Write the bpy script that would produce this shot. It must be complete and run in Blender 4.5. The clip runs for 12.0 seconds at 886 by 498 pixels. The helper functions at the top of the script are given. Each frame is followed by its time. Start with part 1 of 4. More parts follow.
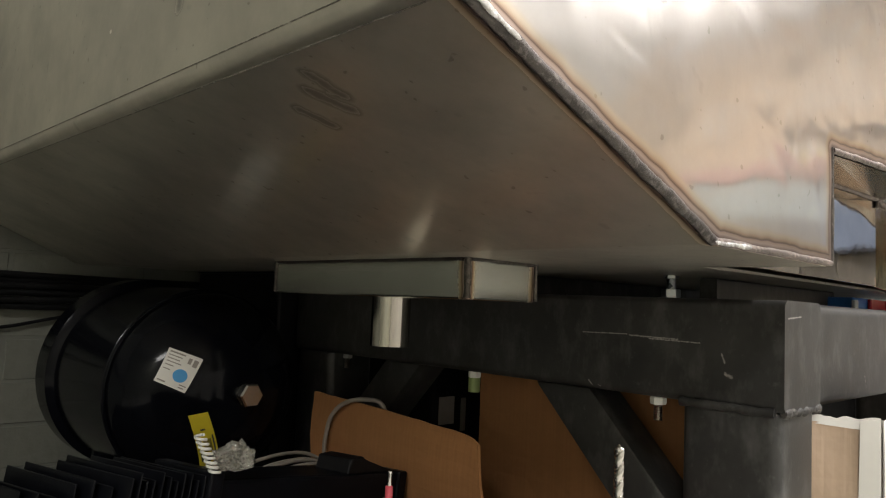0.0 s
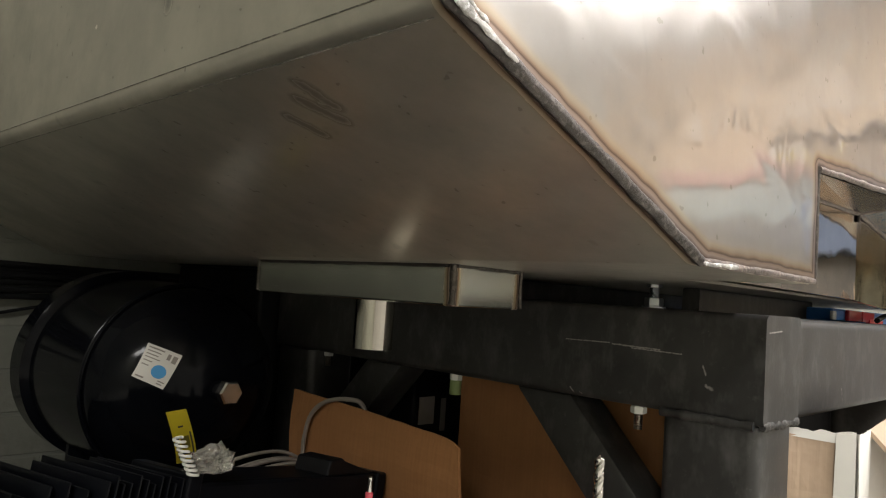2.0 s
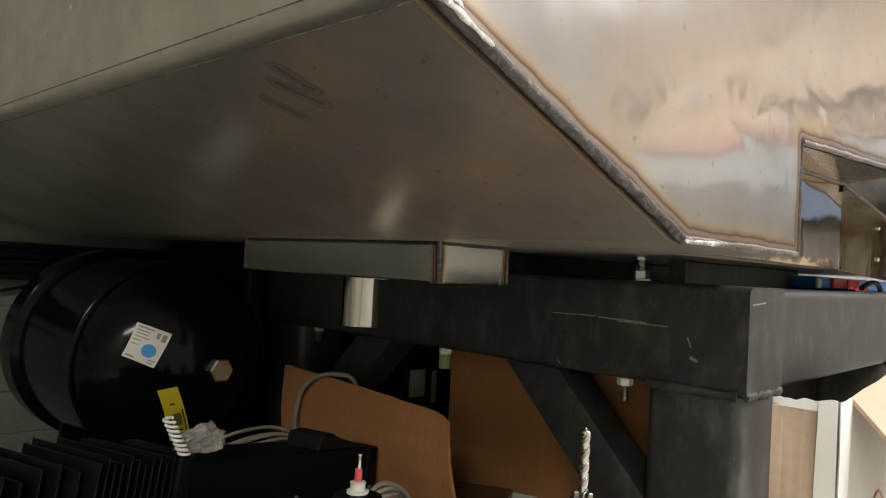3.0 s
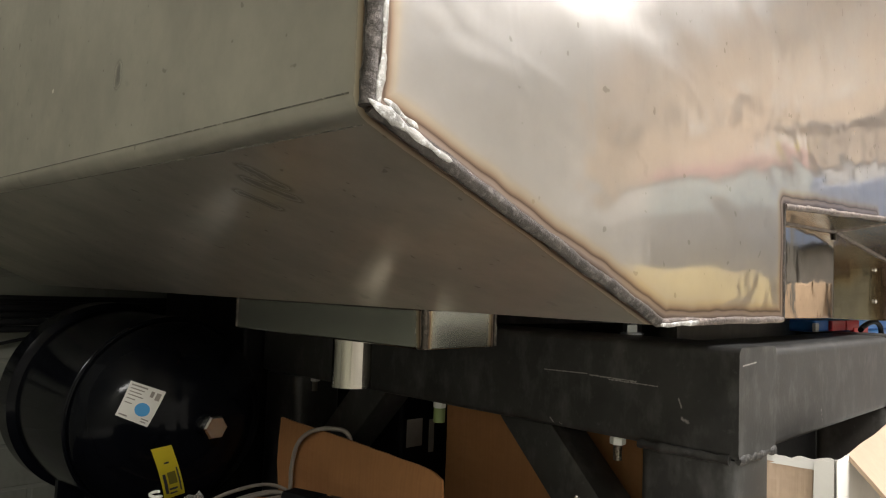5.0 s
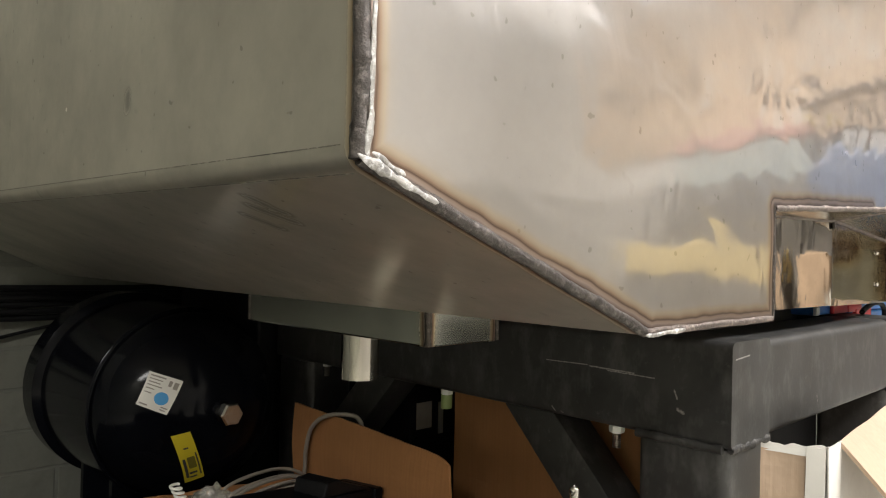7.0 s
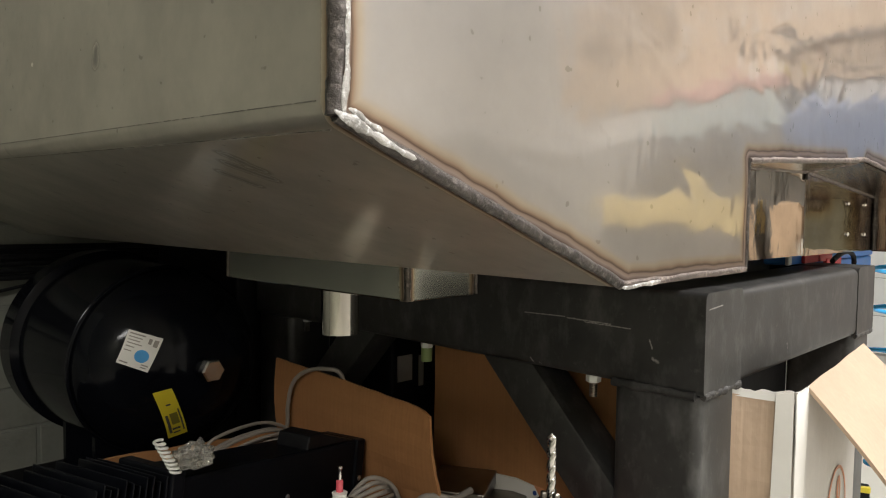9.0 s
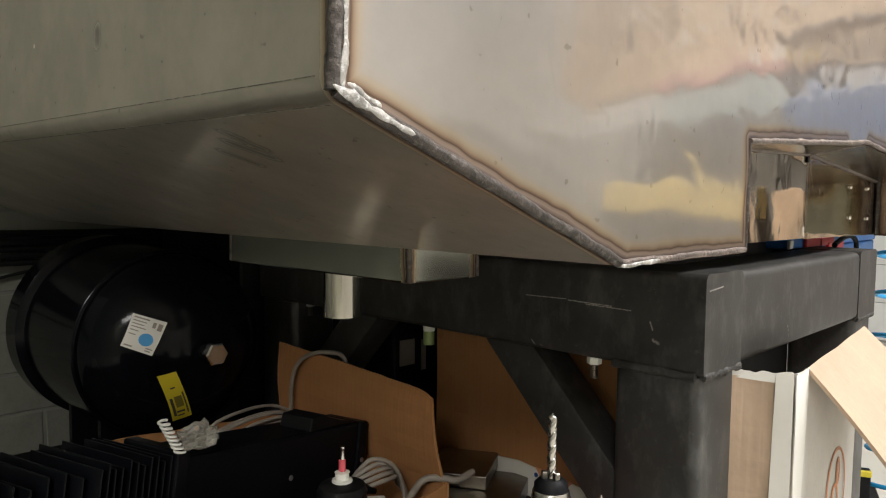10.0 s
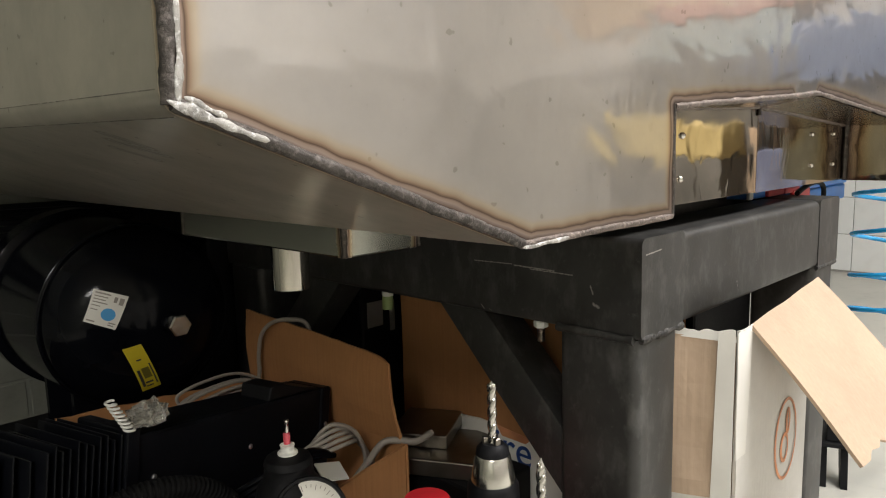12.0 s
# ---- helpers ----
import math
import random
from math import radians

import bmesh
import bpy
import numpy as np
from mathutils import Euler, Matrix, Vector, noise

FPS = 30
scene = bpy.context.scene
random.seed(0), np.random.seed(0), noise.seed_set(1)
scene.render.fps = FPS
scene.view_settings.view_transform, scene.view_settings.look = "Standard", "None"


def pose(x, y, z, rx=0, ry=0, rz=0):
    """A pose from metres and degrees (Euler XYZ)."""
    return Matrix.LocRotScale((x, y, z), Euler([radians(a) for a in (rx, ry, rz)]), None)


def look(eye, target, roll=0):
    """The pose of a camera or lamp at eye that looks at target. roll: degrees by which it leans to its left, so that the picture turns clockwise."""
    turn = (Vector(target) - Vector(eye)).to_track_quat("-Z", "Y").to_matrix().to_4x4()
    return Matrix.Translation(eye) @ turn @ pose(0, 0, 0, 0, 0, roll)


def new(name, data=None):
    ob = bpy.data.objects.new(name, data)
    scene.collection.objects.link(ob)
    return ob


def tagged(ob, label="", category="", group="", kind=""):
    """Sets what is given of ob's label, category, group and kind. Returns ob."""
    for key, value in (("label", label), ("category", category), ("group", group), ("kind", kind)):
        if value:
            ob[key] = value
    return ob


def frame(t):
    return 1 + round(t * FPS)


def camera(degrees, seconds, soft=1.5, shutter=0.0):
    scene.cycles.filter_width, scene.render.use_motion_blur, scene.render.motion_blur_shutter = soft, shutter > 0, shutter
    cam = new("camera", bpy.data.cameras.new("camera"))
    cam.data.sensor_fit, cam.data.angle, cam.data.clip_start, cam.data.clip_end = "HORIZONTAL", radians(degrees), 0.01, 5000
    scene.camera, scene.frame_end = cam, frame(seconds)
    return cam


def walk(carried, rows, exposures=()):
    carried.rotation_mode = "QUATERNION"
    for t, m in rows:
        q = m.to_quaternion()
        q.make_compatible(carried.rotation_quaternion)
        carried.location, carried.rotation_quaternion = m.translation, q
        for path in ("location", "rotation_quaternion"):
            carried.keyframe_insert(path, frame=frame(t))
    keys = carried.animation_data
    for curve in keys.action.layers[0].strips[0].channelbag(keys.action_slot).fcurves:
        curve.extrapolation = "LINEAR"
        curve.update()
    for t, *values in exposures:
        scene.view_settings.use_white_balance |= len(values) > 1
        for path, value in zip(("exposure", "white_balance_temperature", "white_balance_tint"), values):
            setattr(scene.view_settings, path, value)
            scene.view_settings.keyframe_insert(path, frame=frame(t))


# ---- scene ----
cam = camera(63.2, 12.0, soft=1.1)
PATH = [
    (0, (-0.659, -0.252, 0.734), (0.715, 1.193, 0.885), 2.5),
    (0.5, (-0.646, -0.236, 0.728), (0.772, 1.166, 0.871), 3.8),
    (1, (-0.653, -0.242, 0.722), (0.757, 1.175, 0.79), 4.0),
    (1.5, (-0.656, -0.25, 0.735), (0.749, 1.171, 0.825), 3.9),
    (2, (-0.661, -0.247, 0.747), (0.752, 1.163, 0.878), 3.9),
    (2.5, (-0.66, -0.248, 0.747), (0.761, 1.154, 0.867), 3.7),
    (2.7, (-0.659, -0.249, 0.749), (0.782, 1.137, 0.8), 3.3),
    (4.3, (-0.651, -0.269, 0.792), (0.77, 1.136, 0.869), 2.3),
    (4.5, (-0.649, -0.271, 0.796), (0.768, 1.137, 0.891), 2.2),
    (5, (-0.646, -0.265, 0.794), (0.77, 1.142, 0.904), 2.0),
    (5.5, (-0.652, -0.271, 0.802), (0.763, 1.138, 0.91), 1.7),
    (6, (-0.649, -0.282, 0.814), (0.765, 1.129, 0.916), 1.3),
    (6.5, (-0.652, -0.292, 0.828), (0.747, 1.136, 0.893), 1.6),
    (7, (-0.655, -0.289, 0.823), (0.738, 1.146, 0.846), 1.3),
    (9, (-0.656, -0.29, 0.824), (0.778, 1.099, 0.72), 0.7),
    (9.5, (-0.658, -0.292, 0.822), (0.774, 1.099, 0.705), 0.4),
    (10, (-0.657, -0.294, 0.818), (0.77, 1.101, 0.682), 0.6),
    (10.5, (-0.655, -0.29, 0.818), (0.771, 1.104, 0.665), 0.4),
    (11, (-0.655, -0.292, 0.816), (0.772, 1.099, 0.649), 0.5),
    (11.5, (-0.654, -0.298, 0.819), (0.774, 1.091, 0.65), 0.4),
    (12, (-0.61, -0.339, 0.844), (0.797, 1.053, 0.555), -1.5),
]
walk(cam, [(t, look(eye, target, roll)) for t, eye, target, roll in PATH], exposures=[(0, 0.06), (2.7, 0.08), (5, 0.10), (7, 0.18), (9, 0.04), (11, 0.0), (12, -0.05)])

# ---- world and light ----
world = bpy.data.worlds.new("world")
world.use_nodes = True
world.node_tree.nodes["Background"].inputs[0].default_value = (0.9, 0.95, 1.0, 1)
world.node_tree.nodes["Background"].inputs[1].default_value = 0.03
scene.world = world


def ceiling_lamp(x, y, z, sx, sy, watts, colour):
    lamp = bpy.data.lights.new("lamp_light", "AREA")
    lamp.shape, lamp.size, lamp.size_y, lamp.energy, lamp.color = "RECTANGLE", sx, sy, watts, colour
    ob = new("lamp_light", lamp)
    ob.matrix_world = pose(x, y, z)
    return ob


ceiling_lamp(0.6, -1.6, 2.72, 1.5, 0.5, 112, (1.0, 0.98, 0.98))
ceiling_lamp(2.45, -1.7, 2.72, 1.5, 0.5, 70, (1.0, 0.99, 0.99))
ceiling_lamp(-3.0, -1.9, 2.72, 1.5, 0.5, 70, (1.0, 0.97, 0.94))
scene.view_settings.exposure = 0.0

# ---- materials ----


class Tree:
    """A small wrapper to write node materials."""

    def __init__(self, name):
        self.mat = bpy.data.materials.new(name)
        self.mat.use_nodes = True
        self.nt = self.mat.node_tree
        self.bsdf = self.nt.nodes["Principled BSDF"]
        self.co = self.nt.nodes.new("ShaderNodeTexCoord").outputs["Object"]

    def link(self, a, b):
        self.nt.links.new(a, b)

    def put(self, socket, value):
        if hasattr(value, "is_linked"):
            self.link(value, socket)
        elif isinstance(value, tuple) and len(value) == 3 and socket.type == "RGBA":
            socket.default_value = (*value, 1)
        else:
            socket.default_value = value

    def scaled(self, sx, sy, sz):
        n = self.nt.nodes.new("ShaderNodeVectorMath")
        n.operation = "MULTIPLY"
        self.link(self.co, n.inputs[0])
        n.inputs[1].default_value = (sx, sy, sz)
        return n.outputs[0]

    def noise(self, scale, detail=3.0, rough=0.55, vec=None, distort=0.0):
        n = self.nt.nodes.new("ShaderNodeTexNoise")
        n.inputs["Scale"].default_value = scale
        n.inputs["Detail"].default_value = detail
        n.inputs["Roughness"].default_value = rough
        n.inputs["Distortion"].default_value = distort
        self.link(vec if vec is not None else self.co, n.inputs["Vector"])
        return n.outputs["Fac"]

    def ramp(self, fac, stops):
        n = self.nt.nodes.new("ShaderNodeValToRGB")
        while len(n.color_ramp.elements) < len(stops):
            n.color_ramp.elements.new(0.5)
        for e, (p, c) in zip(n.color_ramp.elements, stops):
            e.position = p
            e.color = (*c, 1) if isinstance(c, tuple) else (c, c, c, 1)
        self.link(fac, n.inputs[0])
        return n.outputs[0]

    def mix(self, fac, a, b, blend="MIX"):
        n = self.nt.nodes.new("ShaderNodeMix")
        n.data_type, n.blend_type = "RGBA", blend
        self.put(n.inputs[0], fac)
        self.put(n.inputs[6], a)
        self.put(n.inputs[7], b)
        return n.outputs[2]

    def math(self, op, a, b=0.0):
        n = self.nt.nodes.new("ShaderNodeMath")
        n.operation = op
        self.put(n.inputs[0], a)
        self.put(n.inputs[1], b)
        return n.outputs[0]

    def vec(self, op, a, b=None):
        n = self.nt.nodes.new("ShaderNodeVectorMath")
        n.operation = op
        self.put(n.inputs[0], a)
        if b is not None:
            self.put(n.inputs[1], b)
        return n.outputs["Value"] if op in ("DOT_PRODUCT", "LENGTH") else n.outputs[0]

    def near(self, a, b):
        """Distance to the segment from a to b."""
        ab = Vector(b) - Vector(a)
        d = self.vec("SUBTRACT", self.co, tuple(a))
        h = self.math("MULTIPLY", self.vec("DOT_PRODUCT", d, tuple(ab)), 1 / ab.length_squared)
        h = self.math("MINIMUM", self.math("MAXIMUM", h, 0.0), 1.0)
        n = self.nt.nodes.new("ShaderNodeVectorMath")
        n.operation = "SCALE"
        n.inputs[0].default_value = tuple(ab)
        self.link(h, n.inputs["Scale"])
        return self.vec("LENGTH", self.vec("SUBTRACT", d, n.outputs[0]))

    def random(self):
        return self.nt.nodes.new("ShaderNodeObjectInfo").outputs["Random"]

    def bump(self, height, strength, distance=0.002, base=None):
        n = self.nt.nodes.new("ShaderNodeBump")
        n.inputs["Strength"].default_value = strength
        n.inputs["Distance"].default_value = distance
        self.link(height, n.inputs["Height"])
        if base is not None:
            self.link(base, n.inputs["Normal"])
        self.link(n.outputs[0], self.bsdf.inputs["Normal"])
        return n.outputs[0]

    def done(self, colour=None, rough=None, metal=None, **more):
        for key, v in (("Base Color", colour), ("Roughness", rough), ("Metallic", metal), *more.items()):
            if v is not None:
                self.put(self.bsdf.inputs[key], v)
        return self.mat


def simple(name, colour, rough=0.5, metal=0.0, vary=0.25, scale=25.0, bump=0.15, depth=0.001, spec=0.5):
    t = Tree(name)
    big = t.noise(scale * 0.25, 4)
    fine = t.noise(scale * 4, 3)
    lo = tuple(c * (1 - vary) for c in colour)
    hi = tuple(min(1, c * (1 + vary)) for c in colour)
    c = t.mix(t.ramp(big, [(0.35, 0.0), (0.65, 1.0)]), lo, hi)
    c = t.mix(t.math("MULTIPLY", fine, vary * 0.8), c, lo)
    r = t.math("ADD", t.math("MULTIPLY", t.math("SUBTRACT", big, 0.5), 0.25), rough)
    t.bump(fine, bump, depth)
    return t.done(c, r, metal, **{"Specular IOR Level": spec})


def stainless(name, colour=(0.60, 0.57, 0.52), rough=0.17, welds=(), wave=0.10, brush=(3, 3, 120), tint=0.012, blotch=0.2, coat=0.0, ripple=0.0, smudges=(), haze=0.0, metal=1.0, spread=0.23):
    t = Tree(name)
    grain = t.noise(4.0, 4, 0.6, t.scaled(*brush))
    cloud = t.noise(9.0, 4, 0.6)
    c = t.mix(t.ramp(cloud, [(0.3, 0.0), (0.7, 1.0)]), colour, tuple(k * (1 - blotch) for k in colour))
    mottle = t.ramp(t.noise(30, 5, 0.72), [(0.42, 0.0), (0.68, 1.0)])
    c = t.mix(t.math("MULTIPLY", mottle, blotch * 0.8), c, tuple(k * 0.5 for k in colour))
    spots = t.ramp(t.noise(42, 2, 0.5), [(0.70, 0.0), (0.76, 1.0)])
    c = t.mix(t.math("MULTIPLY", spots, 0.2), c, (0.28, 0.27, 0.25))
    flecks = t.ramp(t.noise(120, 1, 0.5), [(0.74, 0.0), (0.77, 1.0)])
    c = t.mix(t.math("MULTIPLY", flecks, 0.4), c, (0.22, 0.20, 0.17))
    r = t.math("ADD", t.math("MULTIPLY", t.math("SUBTRACT", cloud, 0.5), 0.16), rough)
    r = t.math("ADD", r, t.math("MULTIPLY", t.math("SUBTRACT", grain, 0.5), 0.03 if haze else 0.08))
    if welds:
        d = t.near(*welds[0])
        for w in welds[1:]:
            d = t.math("MINIMUM", d, t.near(*w))
        wob = t.math("MULTIPLY", t.math("SUBTRACT", t.noise(26, 2), 0.5), tint * 0.8)
        d = t.math("MULTIPLY", t.math("ADD", d, wob), 1 / (tint * 3.2))
        amount = t.ramp(d, [(0.10, 1.0), (0.32, 0.92), (0.44, 0.6), (0.64, 0.15), (0.95, 0.0)])
        hue = t.ramp(d, [(0.10, (0.12, 0.085, 0.075)), (0.22, (0.38, 0.30, 0.26)), (0.28, (0.34, 0.25, 0.20)), (0.32, (0.10, 0.055, 0.03)), (0.39, (0.32, 0.19, 0.09)), (0.52, (0.55, 0.40, 0.20)), (0.80, (0.60, 0.52, 0.38))])
        c = t.mix(amount, c, hue)
        r = t.math("ADD", r, t.math("MULTIPLY", amount, 0.14))
    for a, b, wide, shade in smudges:
        d = t.math("MULTIPLY", t.math("ADD", t.near(a, b), t.math("MULTIPLY", t.math("SUBTRACT", t.noise(120, 3), 0.5), wide * 0.9)), 1 / wide)
        m = t.ramp(d, [(0.25, 1.0), (1.0, 0.0)])
        c = t.mix(t.math("MULTIPLY", m, 0.8), c, shade)
        r = t.math("ADD", r, t.math("MULTIPLY", m, 0.12))
    b = t.bump(t.noise(5.0, 1, 0.3), wave, 0.02)
    if ripple:
        b = t.bump(t.noise(7.0, 2, 0.4, t.scaled(1.3, 1, 1.9), 0.8), ripple, 0.006, b)
        b = t.bump(t.noise(19.0, 2, 0.45, t.scaled(1.5, 1, 0.8), 1.2), ripple * 0.7, 0.0014, b)
    b = t.bump(grain, 0.0003 if haze else 0.004, 0.0006, b)
    if haze:
        # rolled sheet: a sharp reflection within a wide soft one
        soft = t.nt.nodes.new("ShaderNodeBsdfPrincipled")
        blend = t.nt.nodes.new("ShaderNodeMixShader")
        t.put(soft.inputs["Base Color"], c)
        soft.inputs["Metallic"].default_value = 1.0
        t.put(soft.inputs["Roughness"], t.math("ADD", r, spread))
        t.link(b, soft.inputs["Normal"])
        blend.inputs[0].default_value = haze
        t.link(t.bsdf.outputs[0], blend.inputs[1])
        t.link(soft.outputs[0], blend.inputs[2])
        t.link(blend.outputs[0], t.nt.nodes["Material Output"].inputs["Surface"])
    return t.done(c, r, metal, **{"Coat Weight": coat, "Coat Roughness": 0.10})


TANK_Y = -0.053
E0 = (-0.475, TANK_Y, 1.36)
E1 = (-0.475, TANK_Y, 0.862)
E2 = (-0.24, TANK_Y, 0.777)
E3 = (-0.044, TANK_Y, 0.777)
E4 = (-0.044, TANK_Y, 0.8700)
E5 = (0.22, TANK_Y, 0.8855)
E6 = (0.31, TANK_Y, 0.891)
E7 = (0.765, TANK_Y, 0.858)
END_STEEL = stainless("end_steel", (0.65, 0.622, 0.602), 0.072, [(E0, E1), (E1, E2), (E2, E3), (E3, E4), (E4, E5), (E6, E7)], 0.14, (120, 120, 3), 0.0078, 0.14, 0.0, 0.28, haze=0.50)
DARK_OIL, PALE = (0.16, 0.15, 0.13), (0.85, 0.82, 0.76)
SMUDGES = [((-0.453, 0.076, 0.852), (-0.433, 0.072, 0.845), 0.008, DARK_OIL), ((-0.443, 0.092, 0.849), (-0.422, 0.079, 0.841), 0.008, DARK_OIL), ((-0.431, 0.118, 0.845), (-0.413, 0.109, 0.838), 0.007, DARK_OIL),
           ((-0.476, 0.197, 0.924), (-0.476, 0.197, 0.918), 0.0075, (0.3, 0.29, 0.26)), ((-0.444, 0.182, 0.849), (-0.440, 0.187, 0.848), 0.003, PALE), ((-0.476, 0.323, 0.932), (-0.476, 0.324, 0.932), 0.002, PALE)]
SIDE_STEEL = stainless("side_steel", (0.84, 0.795, 0.69), 0.22, [(E0, E1), (E1, E2)], 0.05, (3, 3, 120), 0.005, 0.24, 0.3, 0.0, SMUDGES, haze=0.62, metal=0.92, spread=0.26)
RECESS_STEEL = stainless("recess_steel", (0.64, 0.58, 0.49), 0.06, [(E4, E7), (E3, E4), ((0.76, 0.045, 0.77), (0.76, 0.045, 0.88))], 0.28, (2, 2, 60), 0.022, 0.45, ripple=0.16)
# recess roof: same stainless, its colour darkened to carry the soffit's shade
ROOF_STEEL_SHADED = stainless("roof_steel_shaded", (0.26, 0.20, 0.14), 0.22, (), 0.05, (3, 3, 60))
SUMP_STEEL = stainless("sump_steel", (0.50, 0.51, 0.455), 0.24, [((-0.198, 0.20, 0.73), (-0.198, 0.20, 0.79)), ((-0.1, 0.2, 0.73), (-0.1, 0.2, 0.79))], 0.04, (3, 3, 120), 0.006, 0.25)
PIPE_STEEL = stainless("pipe_steel", (0.56, 0.53, 0.47), 0.13, (), 0.03, (90, 90, 2), 0.01, 0.1)


def weld_metal(name, colour, rough):
    t = Tree(name)
    n = t.noise(420, 4, 0.7)
    patch = t.noise(70, 3, 0.6)
    crust = t.noise(260, 3, 0.65)
    c = t.mix(t.ramp(patch, [(0.35, 0.0), (0.68, 1.0)]), colour, tuple(k * 0.5 for k in colour))
    c = t.mix(t.math("MULTIPLY", t.ramp(crust, [(0.52, 0.0), (0.64, 1.0)]), 0.55), c, tuple(min(0.9, k * 2.2) for k in colour))
    t.bump(n, 0.6, 0.0014)
    return t.done(c, t.math("ADD", t.math("MULTIPLY", crust, 0.35), rough), 0.85)


WELD = weld_metal("weld_bead", (0.095, 0.085, 0.078), 0.28)
WELD_DARK = weld_metal("weld_bead_dark", (0.10, 0.088, 0.078), 0.35)


def black_steel():
    t = Tree("mill_scale_steel")
    cloud = t.noise(11, 5, 0.65)
    streak = t.noise(6, 4, 0.7, t.scaled(5, 5, 2.5))
    fine = t.noise(260, 3, 0.6)
    c = t.mix(t.ramp(cloud, [(0.3, 0.0), (0.72, 1.0)]), (0.021, 0.0205, 0.0195), (0.050, 0.049, 0.0465))
    c = t.mix(t.ramp(streak, [(0.50, 0.0), (0.74, 0.6)]), c, (0.115, 0.113, 0.108))
    scuff = t.ramp(t.noise(75, 5, 0.75), [(0.60, 0.0), (0.74, 1.0)])
    c = t.mix(t.math("MULTIPLY", scuff, 0.4), c, (0.13, 0.127, 0.12))
    scr = t.ramp(t.noise(5, 3, 0.8, t.scaled(14, 14, 60)), [(0.73, 0.0), (0.78, 1.0)])
    c = t.mix(t.math("MULTIPLY", scr, 0.35), c, (0.42, 0.40, 0.37))
    for a, b, wide in (((0, 0.213, 0.710), (0, 0.159, 0.711), 0.0009), ((0, 0.155, 0.710), (0, 0.102, 0.709), 0.0011), ((0, 0.133, 0.708), (0, 0.079, 0.707), 0.0009), ((0, 0.057, 0.698), (0, 0.054, 0.690), 0.0012), ((0, 0.053, 0.680), (0, 0.048, 0.678), 0.0022),
                       ((0, 0.204, 0.659), (0, 0.195, 0.649), 0.0012), ((0, 0.192, 0.655), (0, 0.185, 0.652), 0.0012), ((0.008, 0, 0.734), (0.038, 0, 0.736), 0.0010), ((0.102, 0, 0.726), (0.132, 0, 0.727), 0.0009), ((0.224, 0, 0.678), (0.230, 0, 0.658), 0.0016), ((0.278, 0, 0.707), (0.287, 0, 0.671), 0.0012), ((0.464, 0, 0.722), (0.488, 0, 0.680), 0.0012)):
        d = t.math("MULTIPLY", t.math("ADD", t.near(a, b), t.math("MULTIPLY", t.math("SUBTRACT", t.noise(400, 2), 0.45), wide * 2.2)), 1 / wide)
        c = t.mix(t.math("MULTIPLY", t.ramp(d, [(0.3, 1.0), (1.0, 0.0)]), 0.7), c, (0.40, 0.385, 0.36))
    r = t.math("ADD", t.math("MULTIPLY", cloud, 0.22), 0.34)
    t.bump(fine, 0.12, 0.0008)
    return t.done(c, r, 0.2)


BLACK_STEEL = black_steel()
STEEL_WELD = weld_metal("frame_weld", (0.085, 0.082, 0.078), 0.45)
GLOSS_BLACK = simple("black_gloss_paint", (0.004, 0.0045, 0.0065), 0.13, 0.0, 0.3, 12, 0.05, spec=0.13)
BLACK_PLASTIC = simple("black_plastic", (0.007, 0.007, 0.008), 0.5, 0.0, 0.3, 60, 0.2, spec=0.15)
BLACK_ANODISED = simple("black_anodised", (0.005, 0.0055, 0.0075), 0.42, 0.0, 0.3, 60, 0.2, spec=0.1)
FIN_BLACK = simple("black_fins", (0.0035, 0.004, 0.006), 0.36, 0.0, 0.3, 60, 0.1, spec=0.16)
RUBBER = simple("black_rubber", (0.006, 0.006, 0.0065), 0.65, 0.0, 0.3, 40, 0.3, spec=0.15)
WHITE_PLASTIC = simple("white_plastic", (0.72, 0.72, 0.68), 0.4, 0.0, 0.12, 30, 0.1)
PAPER = simple("white_paper", (0.72, 0.70, 0.65), 0.75, 0.0, 0.08, 30, 0.15)
YELLOW = simple("yellow_label_film", (0.62, 0.50, 0.03), 0.4, 0.0, 0.1, 30, 0.05)
BLUE_INK = simple("blue_print", (0.05, 0.30, 0.62), 0.5, 0.0, 0.1, 30, 0.05)
NAVY_INK = simple("navy_print", (0.02, 0.06, 0.22), 0.5, 0.0, 0.1, 30, 0.05)
DARK_INK = simple("dark_print", (0.05, 0.05, 0.06), 0.5, 0.0, 0.2, 30, 0.05)
ORANGE_INK = simple("orange_print", (0.62, 0.27, 0.13), 0.6, 0.0, 0.3, 60, 0.05)
RED_PLASTIC = simple("red_plastic", (0.55, 0.02, 0.03), 0.35, 0.0, 0.15, 30, 0.05)
BLUE_PLASTIC = simple("blue_plastic", (0.04, 0.22, 0.68), 0.35, 0.0, 0.15, 30, 0.05)
HOSE_BLUE = simple("blue_hose", (0.02, 0.30, 0.62), 0.25, 0.0, 0.15, 30, 0.05)
GREY_CABLE = simple("grey_cable_sheath", (0.27, 0.24, 0.21), 0.45, 0.0, 0.15, 60, 0.1)
ZINC = simple("zinc_steel", (0.55, 0.57, 0.60), 0.3, 1.0, 0.2, 120, 0.1)
CHROME = simple("bright_steel", (0.60, 0.58, 0.54), 0.22, 1.0, 0.12, 80, 0.05)
STEEL_BLOCK = simple("ground_steel", (0.25, 0.23, 0.20), 0.33, 1.0, 0.35, 50, 0.15)
GREEN_NUT = simple("green_sleeve", (0.20, 0.26, 0.10), 0.5, 0.0, 0.2, 50, 0.1)


